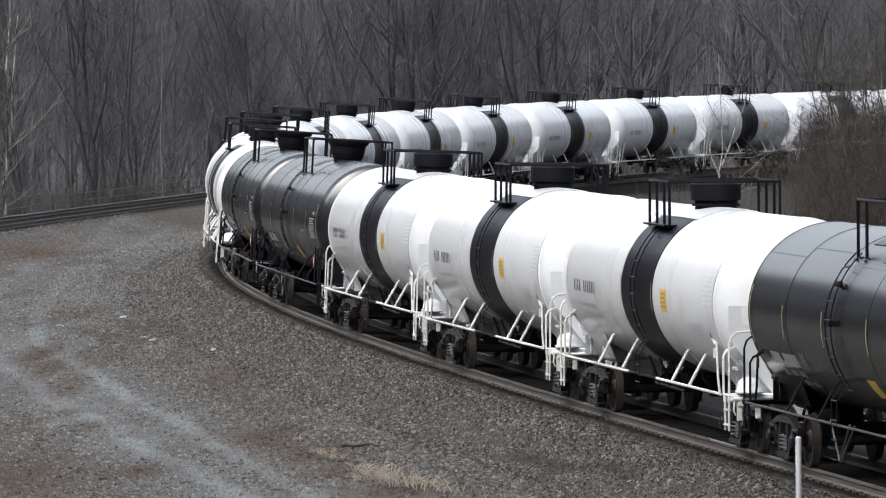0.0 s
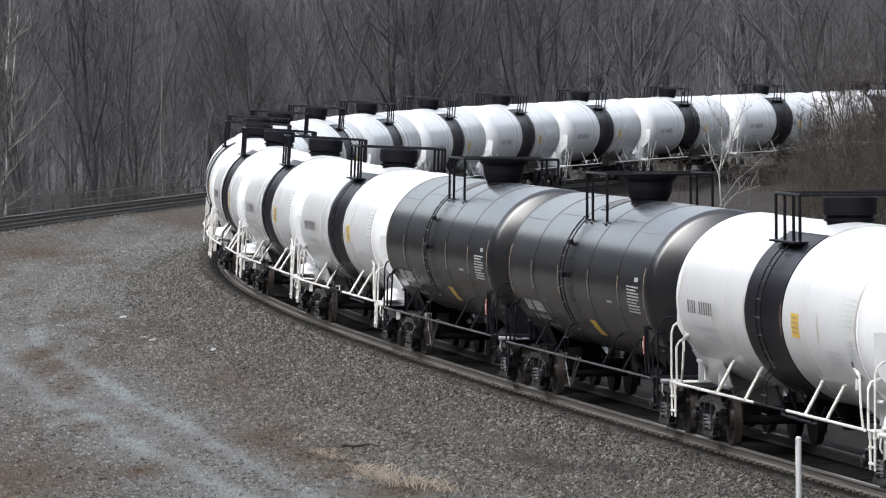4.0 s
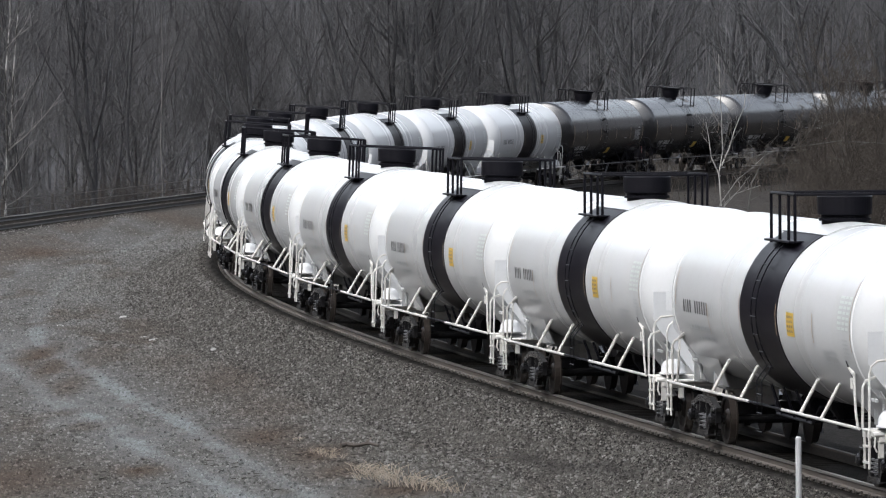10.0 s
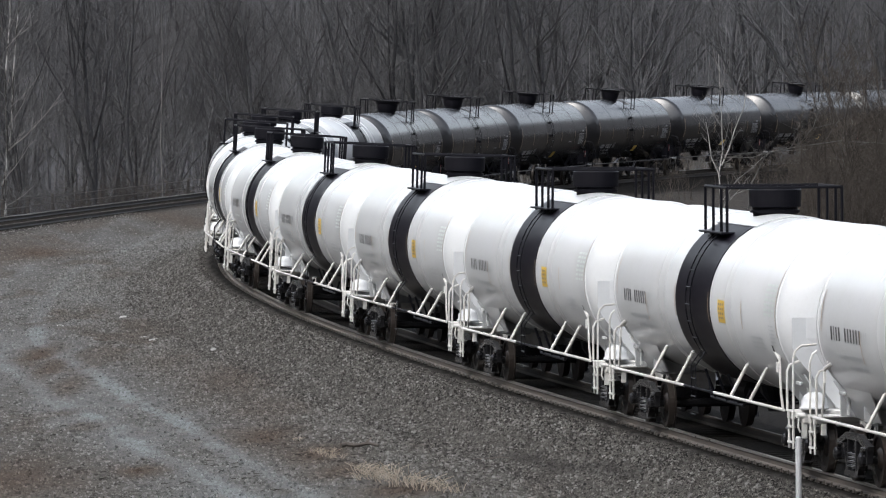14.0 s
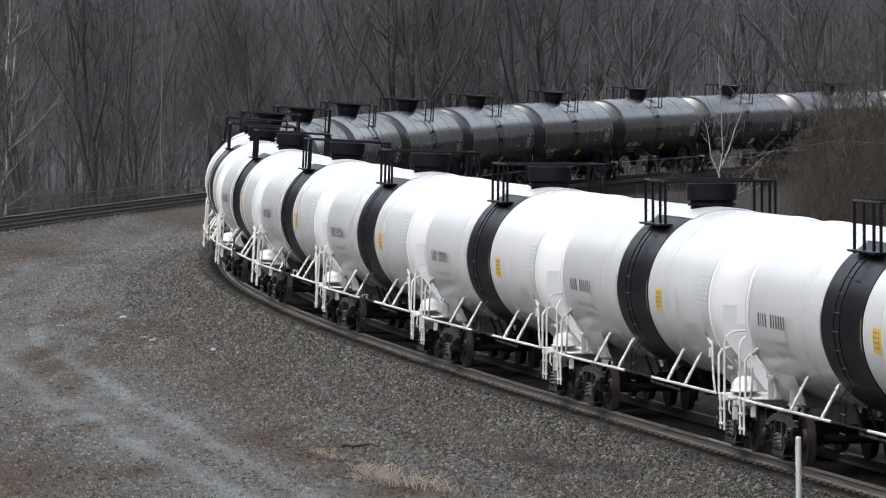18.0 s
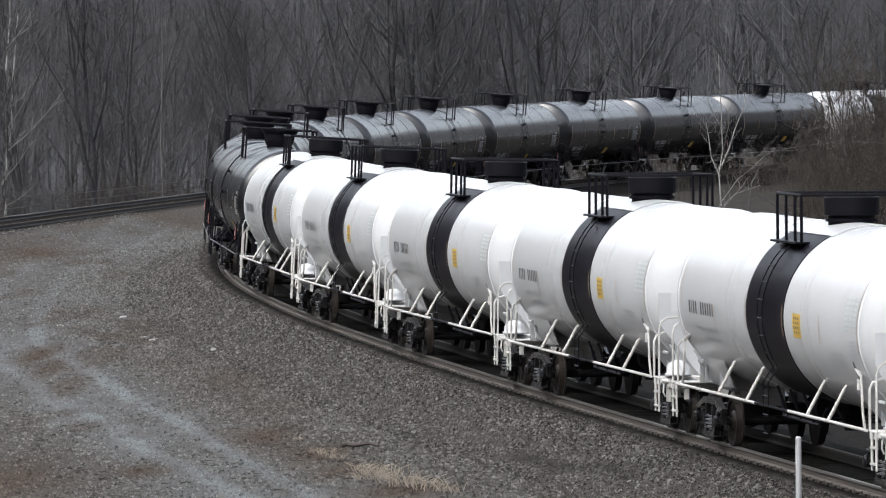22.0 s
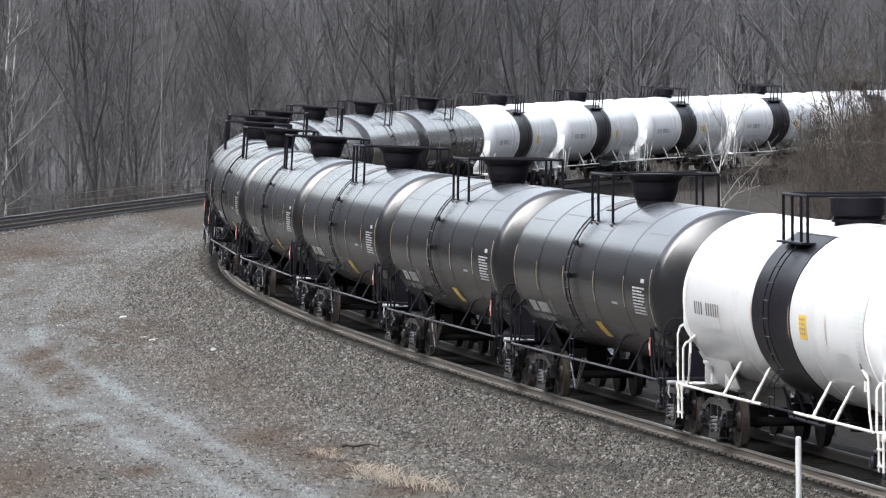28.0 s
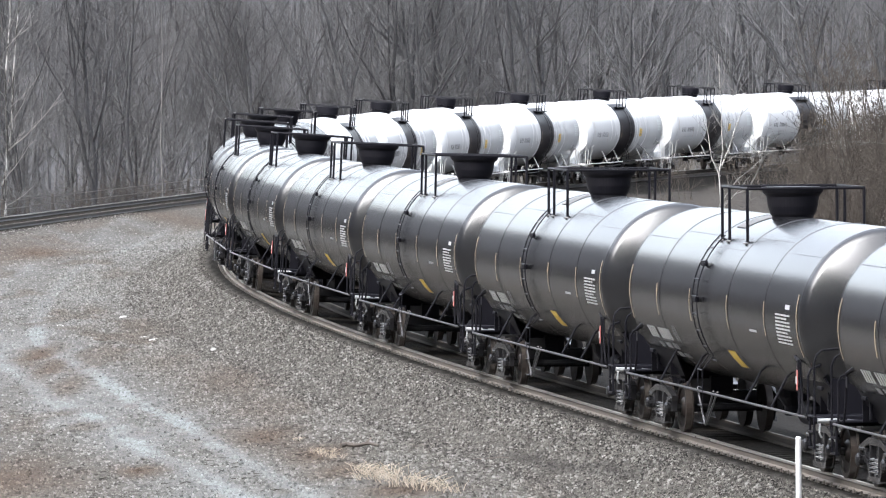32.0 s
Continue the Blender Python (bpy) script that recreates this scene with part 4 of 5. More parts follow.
        small_print(part("data_table", moved(b, m), "ink_dull", car, "white stencilled data table"))
        b = bars(B(), 3.3, -13, [0.6], 0.0, 1.6)
        small_print(part("stencil", moved(b, m), "ink_faint", car))
        b = box(B(), (7.24, -1.53, 1.62), (0.05, 0.02, 0.34), 0.004)
        part("reflector", moved(b, m), "red", car, "red and white reflector")
        b = box(B(), (7.24, -1.545, 1.62), (0.055, 0.012, 0.13), 0.003)
        part("reflector", moved(b, m), "ink_white", car)
        b = B()
        tube(b, [(7.30, -1.50, 1.05), (7.22, -1.50, 1.55), (7.16, -1.49, 1.95)], 0.022, 6)
        part("corner_brace", moved(b, m), "black_steel", car)
    b = B()
    turned(b, [(0.62, 0), (0.62, 0.16), (0.80, 0.18), (0.95, 0.30), (1.15, 0.34)], 16, UPRIGHT)
    part("bottom_outlet", b, "black_steel", car)
    b = B()
    turned(b, [(-0.45, 0), (-0.42, 0.16), (-0.36, 0.22), (0.36, 0.22), (0.42, 0.16), (0.45, 0)], 16, Matrix.Translation((3.0, -0.3, 0.82)))
    part("air_reservoir", b, "black_steel", car)
    for sgn in (-1, 1):
        end_gear(car, sgn, "black_steel")
        build_truck(car, sgn * TRUCK_U)
    return car


# the train: its first and last cars, and where each colour runs
FIRST, LAST = -6, 34


def is_black(n):
    return n in (-6, -2, -1) or 14 <= n <= 24


S_BASE = 24.42


# how far the train lags or leads an even speed, by seconds
LAG_T = (0, 1, 2, 3, 4.5, 6, 8, 10, 12, 14, 17, 20, 21, 22, 23, 24, 25, 26.5, 28, 29, 30, 31, 32)
LAG_S = (-2.2, -2.0, -1.7, -1.35, -0.8, -0.4, -0.33, -0.3, -0.05, 0.0, -0.05, -0.15, -0.38, -0.6, -0.7, -0.65, -0.75, -0.8, -0.75, -0.45, -0.15, 0.0, 0.15)


def travel(t):
    lag = sum(np.interp(t + d, LAG_T, LAG_S) for d in (-0.4, 0, 0.4)) / 3
    return 11.8852 * t + 0.01579 * (t - 16) ** 2 / 2 - 4.9594e-4 * (t - 16) ** 3 + lag


def car_pose(n, t):
    s = S_BASE - n * CAR_L + float(travel(t))
    x0, y0, _ = on_track(s - TRUCK_U, shift(s - TRUCK_U))
    x1, y1, _ = on_track(s + TRUCK_U, shift(s + TRUCK_U))
    up = (float(rail_z(s - TRUCK_U, 0)) + float(rail_z(s + TRUCK_U, 0))) / 2
    return pose((x0 + x1) / 2, (y0 + y1) / 2, up, 0, 0, math.degrees(math.atan2(y1 - y0, x1 - x0))) @ pose(0, 0, 0, -math.degrees(float(lean(s))))


white_car = build_white_car()
black_car = build_black_car()
LABELS = {True: "black tank car with white lettering rolling on the track", False: "white tank car with black centre band rolling on the track"}
CARS = {}
for n in range(FIRST, LAST + 1):
    src = black_car if is_black(n) else white_car
    free = (n == 14 and is_black(n)) or n == 0
    CARS[n] = src if free else copy_thing(src, car_pose(n, 0))
    tagged(CARS[n], LABELS[is_black(n)], "tank car", "train of tank cars")

# ======================= woods =======================
def limb(verts, faces, pts, r0, r1, n):
    base = len(verts)
    k = len(pts)
    for i, p in enumerate(pts):
        d = (pts[min(i + 1, k - 1)] - pts[max(i - 1, 0)])
        d.normalize()
        a = d.cross(Vector((0.31, 0.87, 0.37))).normalized()
        b = d.cross(a)
        r = r0 + (r1 - r0) * i / (k - 1)
        for j in range(n):
            c, s = math.cos(j * math.tau / n), math.sin(j * math.tau / n)
            verts.append(p + a * (r * c) + b * (r * s))
    for i in range(k - 1):
        for j in range(n):
            j2 = (j + 1) % n
            faces.append((base + i * n + j, base + i * n + j2, base + (i + 1) * n + j2, base + (i + 1) * n + j))


def grow(verts, faces, rng, p, d, length, r, depth, spread, lift, n, kids):
    """One limb with its smaller limbs."""
    steps = 4 if depth > 1 else 2
    pts = [p.copy()]
    q, dd = p.copy(), d.copy()
    for i in range(steps):
        dd = (dd + Vector((rng.uniform(-1, 1), rng.uniform(-1, 1), rng.uniform(-0.4, 0.8) * lift)) * 0.16).normalized()
        q = q + dd * (length / steps)
        pts.append(q.copy())
    limb(verts, faces, pts, r, r * (0.45 if depth else 0.3), n)
    if depth == 0:
        return
    for k in range(kids[depth]):
        f = rng.uniform(0.25, 1.0)
        i = min(int(f * steps), steps - 1)
        at = pts[i].lerp(pts[i + 1], f * steps - i)
        side = Vector((rng.uniform(-1, 1), rng.uniform(-1, 1), rng.uniform(-0.2, 0.6)))
        nd = (dd * (1 - spread) + side.normalized() * spread + Vector((0, 0, 0.12 * lift))).normalized()
        grow(verts, faces, rng, at, nd, length * rng.uniform(0.35, 0.62), max(r * (0.5 if depth > 1 else 0.45), 0.006), depth - 1, spread, lift, max(3, n - 1), kids)


def build_tree(name, seed, height, r0, fork, first, branches, bark, twig, kids=(0, 5, 6), spread=0.55, heavy=0):
    rng = random.Random(seed)
    tree = new(name)
    tv, tf, cv, cf = [], [], [], []
    stems = [(Vector((0, 0, -0.6)), Vector((rng.uniform(-0.06, 0.06), rng.uniform(-0.06, 0.06), 1)), height, r0)]
    if fork:
        stems.append((Vector((0.1, 0.05, -0.4)), Vector((rng.choice((-1, 1)) * rng.uniform(0.05, 0.2), rng.uniform(-0.15, 0.15), 1)), height * 0.85, r0 * 0.75))
    for p, d, hgt, r in stems:
        pts, q, dd = [p], p.copy(), d.normalized()
        k = 12
        for i in range(k):
            dd = (dd + Vector((rng.uniform(-1, 1), rng.uniform(-1, 1), 0.45)) * 0.17).normalized()
            q = q + dd * (hgt / k)
            pts.append(q.copy())
        limb(tv, tf, pts, r, r * 0.18, 7)
        for j in range(heavy):
            i = rng.randrange(2, 8)
            a = rng.uniform(0, math.tau)
            d2 = Vector((math.cos(a) * 0.62, math.sin(a) * 0.4, 1.0)).normalized()
            q2, run, r2 = pts[i].copy(), [pts[i].copy()], r * (1 - 0.075 * i) * rng.uniform(0.45, 0.7)
            for m in range(7):
                d2 = (d2 + Vector((rng.uniform(-1, 1), rng.uniform(-1, 1), 0.35)) * 0.20).normalized()
                q2 = q2 + d2 * (hgt * 0.075)
                run.append(q2.copy())
            limb(tv, tf, run, r2, r2 * 0.22, 6)
            for m in range(9):
                k2 = rng.randrange(1, 7)
                at = run[k2].lerp(run[k2 + 1], rng.random())
                nd = (d2 * 0.6 + Vector((rng.uniform(-1, 1), rng.uniform(-1, 1), rng.uniform(0, 0.9)))).normalized()
                grow(cv, cf, rng, at, nd, hgt * rng.uniform(0.08, 0.18), r2 * rng.uniform(0.25, 0.45), 2 if at.z < 11 else 1, spread, 0.8, 3, (0, 3, 4))
        for j in range(branches):
            f = first + (0.98 - first) * (j + rng.random()) / branches
            i = min(int(f * k), k - 1)
            at = pts[i].lerp(pts[i + 1], f * k - i)
            a = rng.uniform(0, math.tau)
            up = rng.uniform(0.25, 1.7)
            nd = Vector((math.cos(a), math.sin(a), up)).normalized()
            ln = hgt * rng.uniform(0.13, 0.30) * (1.15 - 0.6 * f)
            grow(cv, cf, rng, at, nd, ln, r * (1 - 0.8 * f) * rng.choice((0.12, 0.15, 0.2, 0.32)) + 0.006, 2 if at.z < 11 else 1, spread, 1.0, 3, kids if at.z < 11 else (0, 3))
    raw_mesh("trunk", tv, tf, bark, tree, smooth=True)
    raw_mesh("crown", cv, cf, twig, tree)
    return tree


def build_brush(name, seed, count, height, radius, mat):
    """A thicket of many thin stems and twigs, in one mesh."""
    rng = random.Random(seed)
    v, f = [], []
    for k in range(count):
        a, rr = rng.uniform(0, math.tau), radius * math.sqrt(rng.random())
        p = Vector((math.cos(a) * rr, math.sin(a) * rr, -0.1))
        d = Vector((rng.uniform(-0.5, 0.5), rng.uniform(-0.5, 0.5), 1)).normalized()
        grow(v, f, rng, p, d, height * rng.uniform(0.5, 1.0), 0.015, 2, 0.7, 0.3, 3, (0, 3, 3))
    return raw_mesh(name, v, f, mat)


rng = random.Random(7)
TREE_KINDS = [
    (build_tree("bare_tree", 11, 19, 0.17, False, 0.18, 20, "bark", "twig", heavy=3), "tall bare grey-barked tree in the woods"),
    (build_tree("bare_tree", 12, 21, 0.20, True, 0.22, 14, "bark", "dark_twig", heavy=2), "tall forked bare tree in the woods"),
    (build_tree("bare_tree", 13, 17, 0.12, False, 0.10, 26, "bark", "dark_twig", heavy=2), "slender bare tree with many fine branches"),
    (build_tree("bare_tree", 14, 18, 0.24, False, 0.16, 18, "bark", "twig", heavy=5), "stout bare tree with spreading limbs"),
    (build_tree("bare_tree", 15, 14, 0.10, False, 0.08, 28, "bark", "dark_twig", heavy=2), "young bare tree with fine upright twigs"),
    (build_tree("bare_tree", 16, 18, 0.15, True, 0.12, 18, "bark", "dark_twig", heavy=3), "bare grey tree with twin stems"),
]


def ground_at(x, y):
    return float(ground_height([x], [y])[0])


def far_track_y(x):
    """How far back the far leg of the line lies at x (from its right side)."""
    sel = (S_TAB < 0) & (S_TAB > -330)
    return float(np.interp(x, X_TAB[sel][::-1], Y_TAB[sel][::-1]))


spots = []
tries = 0
while len(spots) < 280 and tries < 20000:
    tries += 1
    y = rng.uniform(285, 600)
    w = 0.0666 * y + 9
    x = rng.uniform(-w, w)
    sx = -18.3 + 0.142 * (y - 275) + 0.0002 * (y - 275) ** 2
    if y < 560 and x > sx - 5.0:
        # only behind the far leg and behind the second line
        if x < -6 or y < far_track_y(x) + 9 or y < 330:
            continue
    gap = 2.0 if y > 420 else 2.6
    if any((x - a) ** 2 + (y - b) ** 2 < gap ** 2 for a, b in spots):
        continue
    spots.append((x, y))
used = set()
zs = ground_height([a for a, b in spots], [b for a, b in spots])
for (x, y), z in zip(spots, zs):
    k = rng.choice((0, 0, 1, 1, 2, 3, 3, 4, 5, 5))
    if x < -2 and y < 480:
        k = rng.choice((2, 2, 2, 4, 4, 4, 5))
    src, lab = TREE_KINDS[k]
    m = pose(x, y, float(z), rng.uniform(-3, 3), rng.uniform(-3, 3), rng.uniform(0, 360))
    if k not in used:
        used.add(k)
        src.matrix_basis = m
        t = src
    else:
        t = copy_thing(src, m)
        t.scale = (1, 1, 1)
    tagged(t, lab, "tree", "bare woods behind the tracks")

# birches at the wood's edge and saplings inside the bend
def pale_tree(name, seed, stems, limbs, r, twig, bark="birch", shoots=26):
    """A slender pale tree with the few limbs that stand out, and fine twigs along them."""
    q = random.Random(seed)
    tree = new(name)
    tv, tf, cv, cf = [], [], [], []
    for pts in stems:
        limb(tv, tf, [Vector(p) for p in pts], r, r * 0.3, 7)
    for a, b2, lr in limbs:
        a, b2 = Vector(a), Vector(b2)
        d = b2 - a
        pts = [a, a + d * 0.35 + Vector((0, 0, -0.05 * d.length)), a + d * 0.7 + Vector((0, 0, -0.03 * d.length)), b2 + Vector((0, 0, 0.05 * d.length))]
        limb(cv, cf, pts, lr, lr * 0.35, 4)
        for k in range(7):
            i = q.randrange(3)
            p = pts[i].lerp(pts[i + 1], q.random())
            nd = (d.normalized() + Vector((q.uniform(-0.8, 0.8), q.uniform(-0.8, 0.8), q.uniform(-0.2, 0.9)))).normalized()
            grow(cv, cf, q, p, nd, d.length * q.uniform(0.15, 0.35), lr * 0.4, 1, 0.5, 0.8, 3, (0, 3))
    for pts in stems:
        for k in range(shoots):
            i = q.randrange(1, len(pts) - 1)
            p = Vector(pts[i]).lerp(Vector(pts[i + 1]), q.random())
            nd = Vector((q.uniform(-1, 1), q.uniform(-1, 1), q.uniform(0.3, 1.4))).normalized()
            grow(cv, cf, q, p, nd, q.uniform(0.5, 1.6), r * 0.16, 1, 0.55, 0.8, 3, (0, 3))
    raw_mesh("trunk", tv, tf, bark, tree, smooth=True)
    raw_mesh("crown", cv, cf, twig, tree)
    return tree


birch = pale_tree("birch_tree", 61, [[(0, 0, -3.0), (0.02, 0, 0.5), (0.10, 0, 3.0), (0.05, 0, 6.0), (0.28, 0.1, 8.5), (0.30, 0.1, 12.5)], [(0, 0.1, -3.0), (-0.10, 0.1, 1.0), (0.30, 0.1, 3.5), (0.42, 0.1, 6.3), (0.66, 0.2, 9.0), (0.95, 0.2, 12.0)]],
                  [((0.12, 0, 2.6), (2.7, 0.3, 5.2), 0.034), ((0.02, 0, 1.4), (1.25, -0.3, 3.0), 0.028), ((0.1, 0, 3.6), (1.1, 0.2, 5.2), 0.022), ((0.1, 0, 7.2), (1.3, 0.2, 8.8), 0.022), ((0, 0, 0.1), (1.3, 0, 0.95), 0.022), ((0.3, 0, 4.6), (1.6, 0.4, 6.0), 0.02)], 0.062, "pale_twig")
birch.matrix_basis = pose(-19.73, 300, 0)
tagged(birch, "slender birch with patchy white bark at the wood's edge", "tree")
birch2 = pale_tree("birch_tree", 62, [[(0, 0, -3.0), (0.02, 0, 0.5), (-0.06, 0, 2.5), (0.02, 0, 5.0), (0.06, 0, 7.0), (0.02, 0.1, 9.0)]],
                   [((0.1, 0, 1.4), (2.35, 0.3, 4.0), 0.034), ((0, 0, 1.3), (-1.45, 0.3, 3.3), 0.03), ((0.02, 0, 5.8), (0.5, 0.2, 7.6), 0.022), ((0.1, 0, 1.9), (1.5, 0, 2.3), 0.018), ((0, 0, 3.6), (-0.9, 0.2, 5.3), 0.018), ((0, 0, 3.2), (0.9, 0.2, 5.0), 0.018)], 0.042, "twig", "pale_twig")
birch2.matrix_basis = pose(-13.49, 320, 0)
tagged(birch2, "thin pale grey tree with forked upswept limbs", "tree")
SAP_STEMS = ([(-0.06, 0.0, -0.14), (-0.15, 0.0, 1.33), (0.02, 0.0, 2.31), (-0.01, 0.0, 3.66), (-0.07, 0.0, 5.01), (-0.14, 0.0, 6.72)], [(-0.1, 0.05, 1.21), (-0.49, 0.05, 2.07), (-0.6, 0.05, 2.99), (-0.72, 0.05, 3.66)], [(-0.02, -0.05, 1.7), (0.32, -0.05, 2.49), (0.57, -0.05, 3.31), (1.0, -0.05, 4.33), (1.1, -0.05, 5.0)])
SAP_LIMBS = (((-0.01, 0.05, 3.41), (-0.72, 0.3, 4.83), 0.024), ((0.02, -0.05, 2.31), (0.36, -0.3, 3.9), 0.02), ((0.42, 0.05, 2.8), (0.82, 0.3, 3.29), 0.016), ((-0.08, -0.05, 5.13), (0.37, -0.3, 6.35), 0.018), ((-0.12, 0.05, 5.99), (-0.42, 0.3, 7.09), 0.016), ((0.07, -0.05, 1.82), (0.53, -0.3, 2.09), 0.02), ((-0.57, 0.05, 2.68), (-0.87, 0.3, 3.05), 0.014), ((-0.09, -0.05, 5.5), (-0.61, -0.3, 6.11), 0.014))
sapling = pale_tree("birch_sapling", 63, SAP_STEMS, SAP_LIMBS, 0.038, "pale_twig", "sapling", 9)
sapling.matrix_basis = pose(12.62, 300, 0)
tagged(sapling, "small pale birch sapling inside the bend", "tree")
SHRUBS = [build_tree("shrub_tree", sd, hh, 0.06, True, 0.05, 24, "brush", "brush", kids=(0, 4, 5), spread=0.75) for sd, hh in ((64, 4.6), (65, 5.6), (66, 7.2))]
sr = random.Random(77)
for k in range(28):
    y = sr.uniform(272, 345)
    x = y * sr.uniform(0.0545, 0.071)
    m = pose(x, y, ground_at(x, y), 0, 0, sr.uniform(0, 360))
    if k < 3:
        tree = SHRUBS[k]
        tree.matrix_basis = m
    else:
        tree = copy_thing(SHRUBS[sr.choice((0, 1, 1, 2))], m)
    tagged(tree, "tangled brown leafless shrub inside the bend", "shrub", "shrubs inside the bend")

bv, bf = [], []
bq = random.Random(91)
for pts, r in ((((13.0, 285, -0.6), (13.25, 285, 1.2), (13.9, 285, 2.5), (15.2, 285, 2.75), (17.0, 285, 3.0), (19.2, 286, 2.85)), 0.032), (((13.9, 285, 2.5), (13.2, 284.6, 2.3), (12.3, 284.4, 2.35), (11.3, 284.2, 2.1)), 0.024),
               (((16.9, 285, 3.0), (17.1, 285, 2.6), (17.3, 285.2, 1.6)), 0.02), (((15.2, 285, 2.75), (15.9, 285, 3.6), (16.3, 285, 4.8), (16.2, 285, 5.8)), 0.022)):
    pts = [Vector(p) for p in pts]
    limb(bv, bf, pts, r, r * 0.5, 5)
    for k in range(9):
        i = bq.randrange(len(pts) - 1)
        a = pts[i].lerp(pts[i + 1], bq.random())
        grow(bv, bf, bq, a, Vector((bq.uniform(-1, 1), bq.uniform(-0.5, 0.5), bq.uniform(0.0, 1.2))).normalized(), bq.uniform(0.6, 1.5), 0.012, 1, 0.6, 0.6, 3, (0, 3))
bent = raw_mesh("bent_sapling", bv, bf, "pale_twig")
tagged(bent, "pale leafless sapling bent over sideways inside the bend", "sapling")

lv, lf = [], []
lq = random.Random(93)
for pts, r in [([(12.02, 288.0, 0.27), (12.79, 288.0, 1.33), (13.39, 288.0, 1.79), (14.07, 288.0, 2.44)], 0.024), ([(12.2, 288.0, 0.16), (12.67, 288.0, 0.68), (13.14, 288.0, 0.85), (13.76, 288.0, 1.04)], 0.03), ([(12.26, 288.0, 0.33), (12.79, 288.0, 0.8), (13.12, 288.0, 1.18)], 0.02)]:
    pts = [Vector(p) for p in pts]
    limb(lv, lf, [Vector((pts[0].x - 0.3, pts[0].y, ground_at(pts[0].x, pts[0].y) - 0.1))] + pts, r, r * 0.5, 5)
    for k in range(4):
        i = lq.randrange(len(pts) - 1)
        grow(lv, lf, lq, pts[i].lerp(pts[i + 1], lq.random()), Vector((lq.uniform(-0.5, 1), lq.uniform(-0.4, 0.4), lq.uniform(0.2, 1.2))).normalized(), lq.uniform(0.3, 0.8), 0.009, 1, 0.6, 0.6, 3, (0, 2))
tagged(raw_mesh("leaning_sapling", lv, lf, "pale_twig"), "pale dead sapling with three leaning stems", "sapling")

tall = build_tree("shrub_tree", 67, 9.5, 0.05, True, 0.15, 16, "brush", "brush", kids=(0, 2, 3), spread=0.7)
for k in range(13):
    y = sr.uniform(280, 340)
    x = y * sr.uniform(0.0600, 0.0715)
    m = pose(x, y, ground_at(x, y), 0, 0, sr.uniform(0, 360))
    if k == 0:
        tree = tall
        tree.matrix_basis = m
    else:
        tree = copy_thing(tall, m)
    tagged(tree, "tall thin leafless brown shrub inside the bend", "shrub", "tall shrubs inside the bend")

# the far woods on the hill: thin stems past counting
fr = random.Random(21)
fv, ff = [], []
for k in range(2600):
    y = fr.uniform(430, 760)
    x = fr.uniform(-1, 1) * (0.07 * y + 10)
    if y < far_track_y(x) + 12 and x > -6:
        continue
    p = Vector((x, y, 0))
    h = fr.uniform(7, 17)
    tilt = Vector((fr.uniform(-0.09, 0.09), fr.uniform(-0.05, 0.05), 1)).normalized()
    q = p + tilt * h
    limb(fv, ff, [p, p.lerp(q, 0.5) + Vector((fr.uniform(-0.2, 0.2), 0, 0)), q], fr.uniform(0.04, 0.13), 0.02, 3)
    for j in range(7):
        a = p.lerp(q, fr.uniform(0.15, 0.95))
        limb(ff and fv, ff, [a, a + Vector((fr.uniform(-1.6, 1.6), fr.uniform(-1, 1), fr.uniform(0.3, 2.2)))], 0.022, 0.008, 3)
fz = ground_height([v.x for v in fv], [v.y for v in fv])
fv = [(v.x, v.y, v.z + float(z)) for v, z in zip(fv, fz)]
# the haze over these stems is in their pale material
far_woods = raw_mesh("far_woods", fv, ff, "hazed_far_twig")
tagged(far_woods, "thin stems of the far bare woods, paled with painted haze", "woods", kind="stuff")

# brush along the far line and inside the bend
br = random.Random(31)
BRUSH = [build_brush("brush", 41 + k, 17, h, r, mt) for k, (h, r, mt) in enumerate(((2.2, 1.4, "brush"), (3.4, 1.6, "brush"), (2.8, 1.5, "twig")))]
brush_used = set()
brush_spots = []
for k in range(60):          # in front of the woods
    y = br.uniform(292, 350)
    x, yy, _ = on_siding(y, br.uniform(5.0, 13.0))
    brush_spots.append((x, yy, br.choice((0, 2))))
for k in range(70):          # behind the far leg
    s = br.uniform(-185, -85)
    x, y, _ = on_track(s, br.uniform(5.0, 12.0))
    brush_spots.append((float(x), float(y), br.choice((0, 1, 2))))
for k in range(70):          # the thicket inside the bend
    y = br.uniform(262, 345)
    x = y * br.uniform(0.0545, 0.078)
    if abs(float(track_lat(np.array([x]), np.array([y]))[0])) < 4.5:
        continue
    brush_spots.append((x, y, br.choice((0, 0, 1))))
for k in range(6):           # low growth along the inner side
    s = br.uniform(-165, -90)
    x, y, _ = on_track(s, br.uniform(-12.0, -4.0))
    brush_spots.append((float(x), float(y), 0))
bz = ground_height([a for a, b, c in brush_spots], [b for a, b, c in brush_spots])
for (x, y, k), z in zip(brush_spots, bz):
    m = pose(x, y, float(z), 0, 0, br.uniform(0, 360))
    if k in brush_used:
        ob = BRUSH[k].copy()
        scene.collection.objects.link(ob)
    else:
        ob = BRUSH[k]
        brush_used.add(k)
    ob.matrix_basis = m
    tagged(ob, "leafless brown brush thicket beside the track", "brush", "brush along the tracks")

# ======================= fence and post =======================
fence = tagged(new("guard_fence"), "low dark pipe fence on posts behind the second track", "fence", kind="structure")
for v in np.arange(262, 345, 5.2):
    x, y, a = on_siding(v, 2.7)
    b = B()
    box(b, (x, y, 0.02), (0.13, 0.13, 1.3), 0.01)
    part("fence_post", b, "fence", fence)
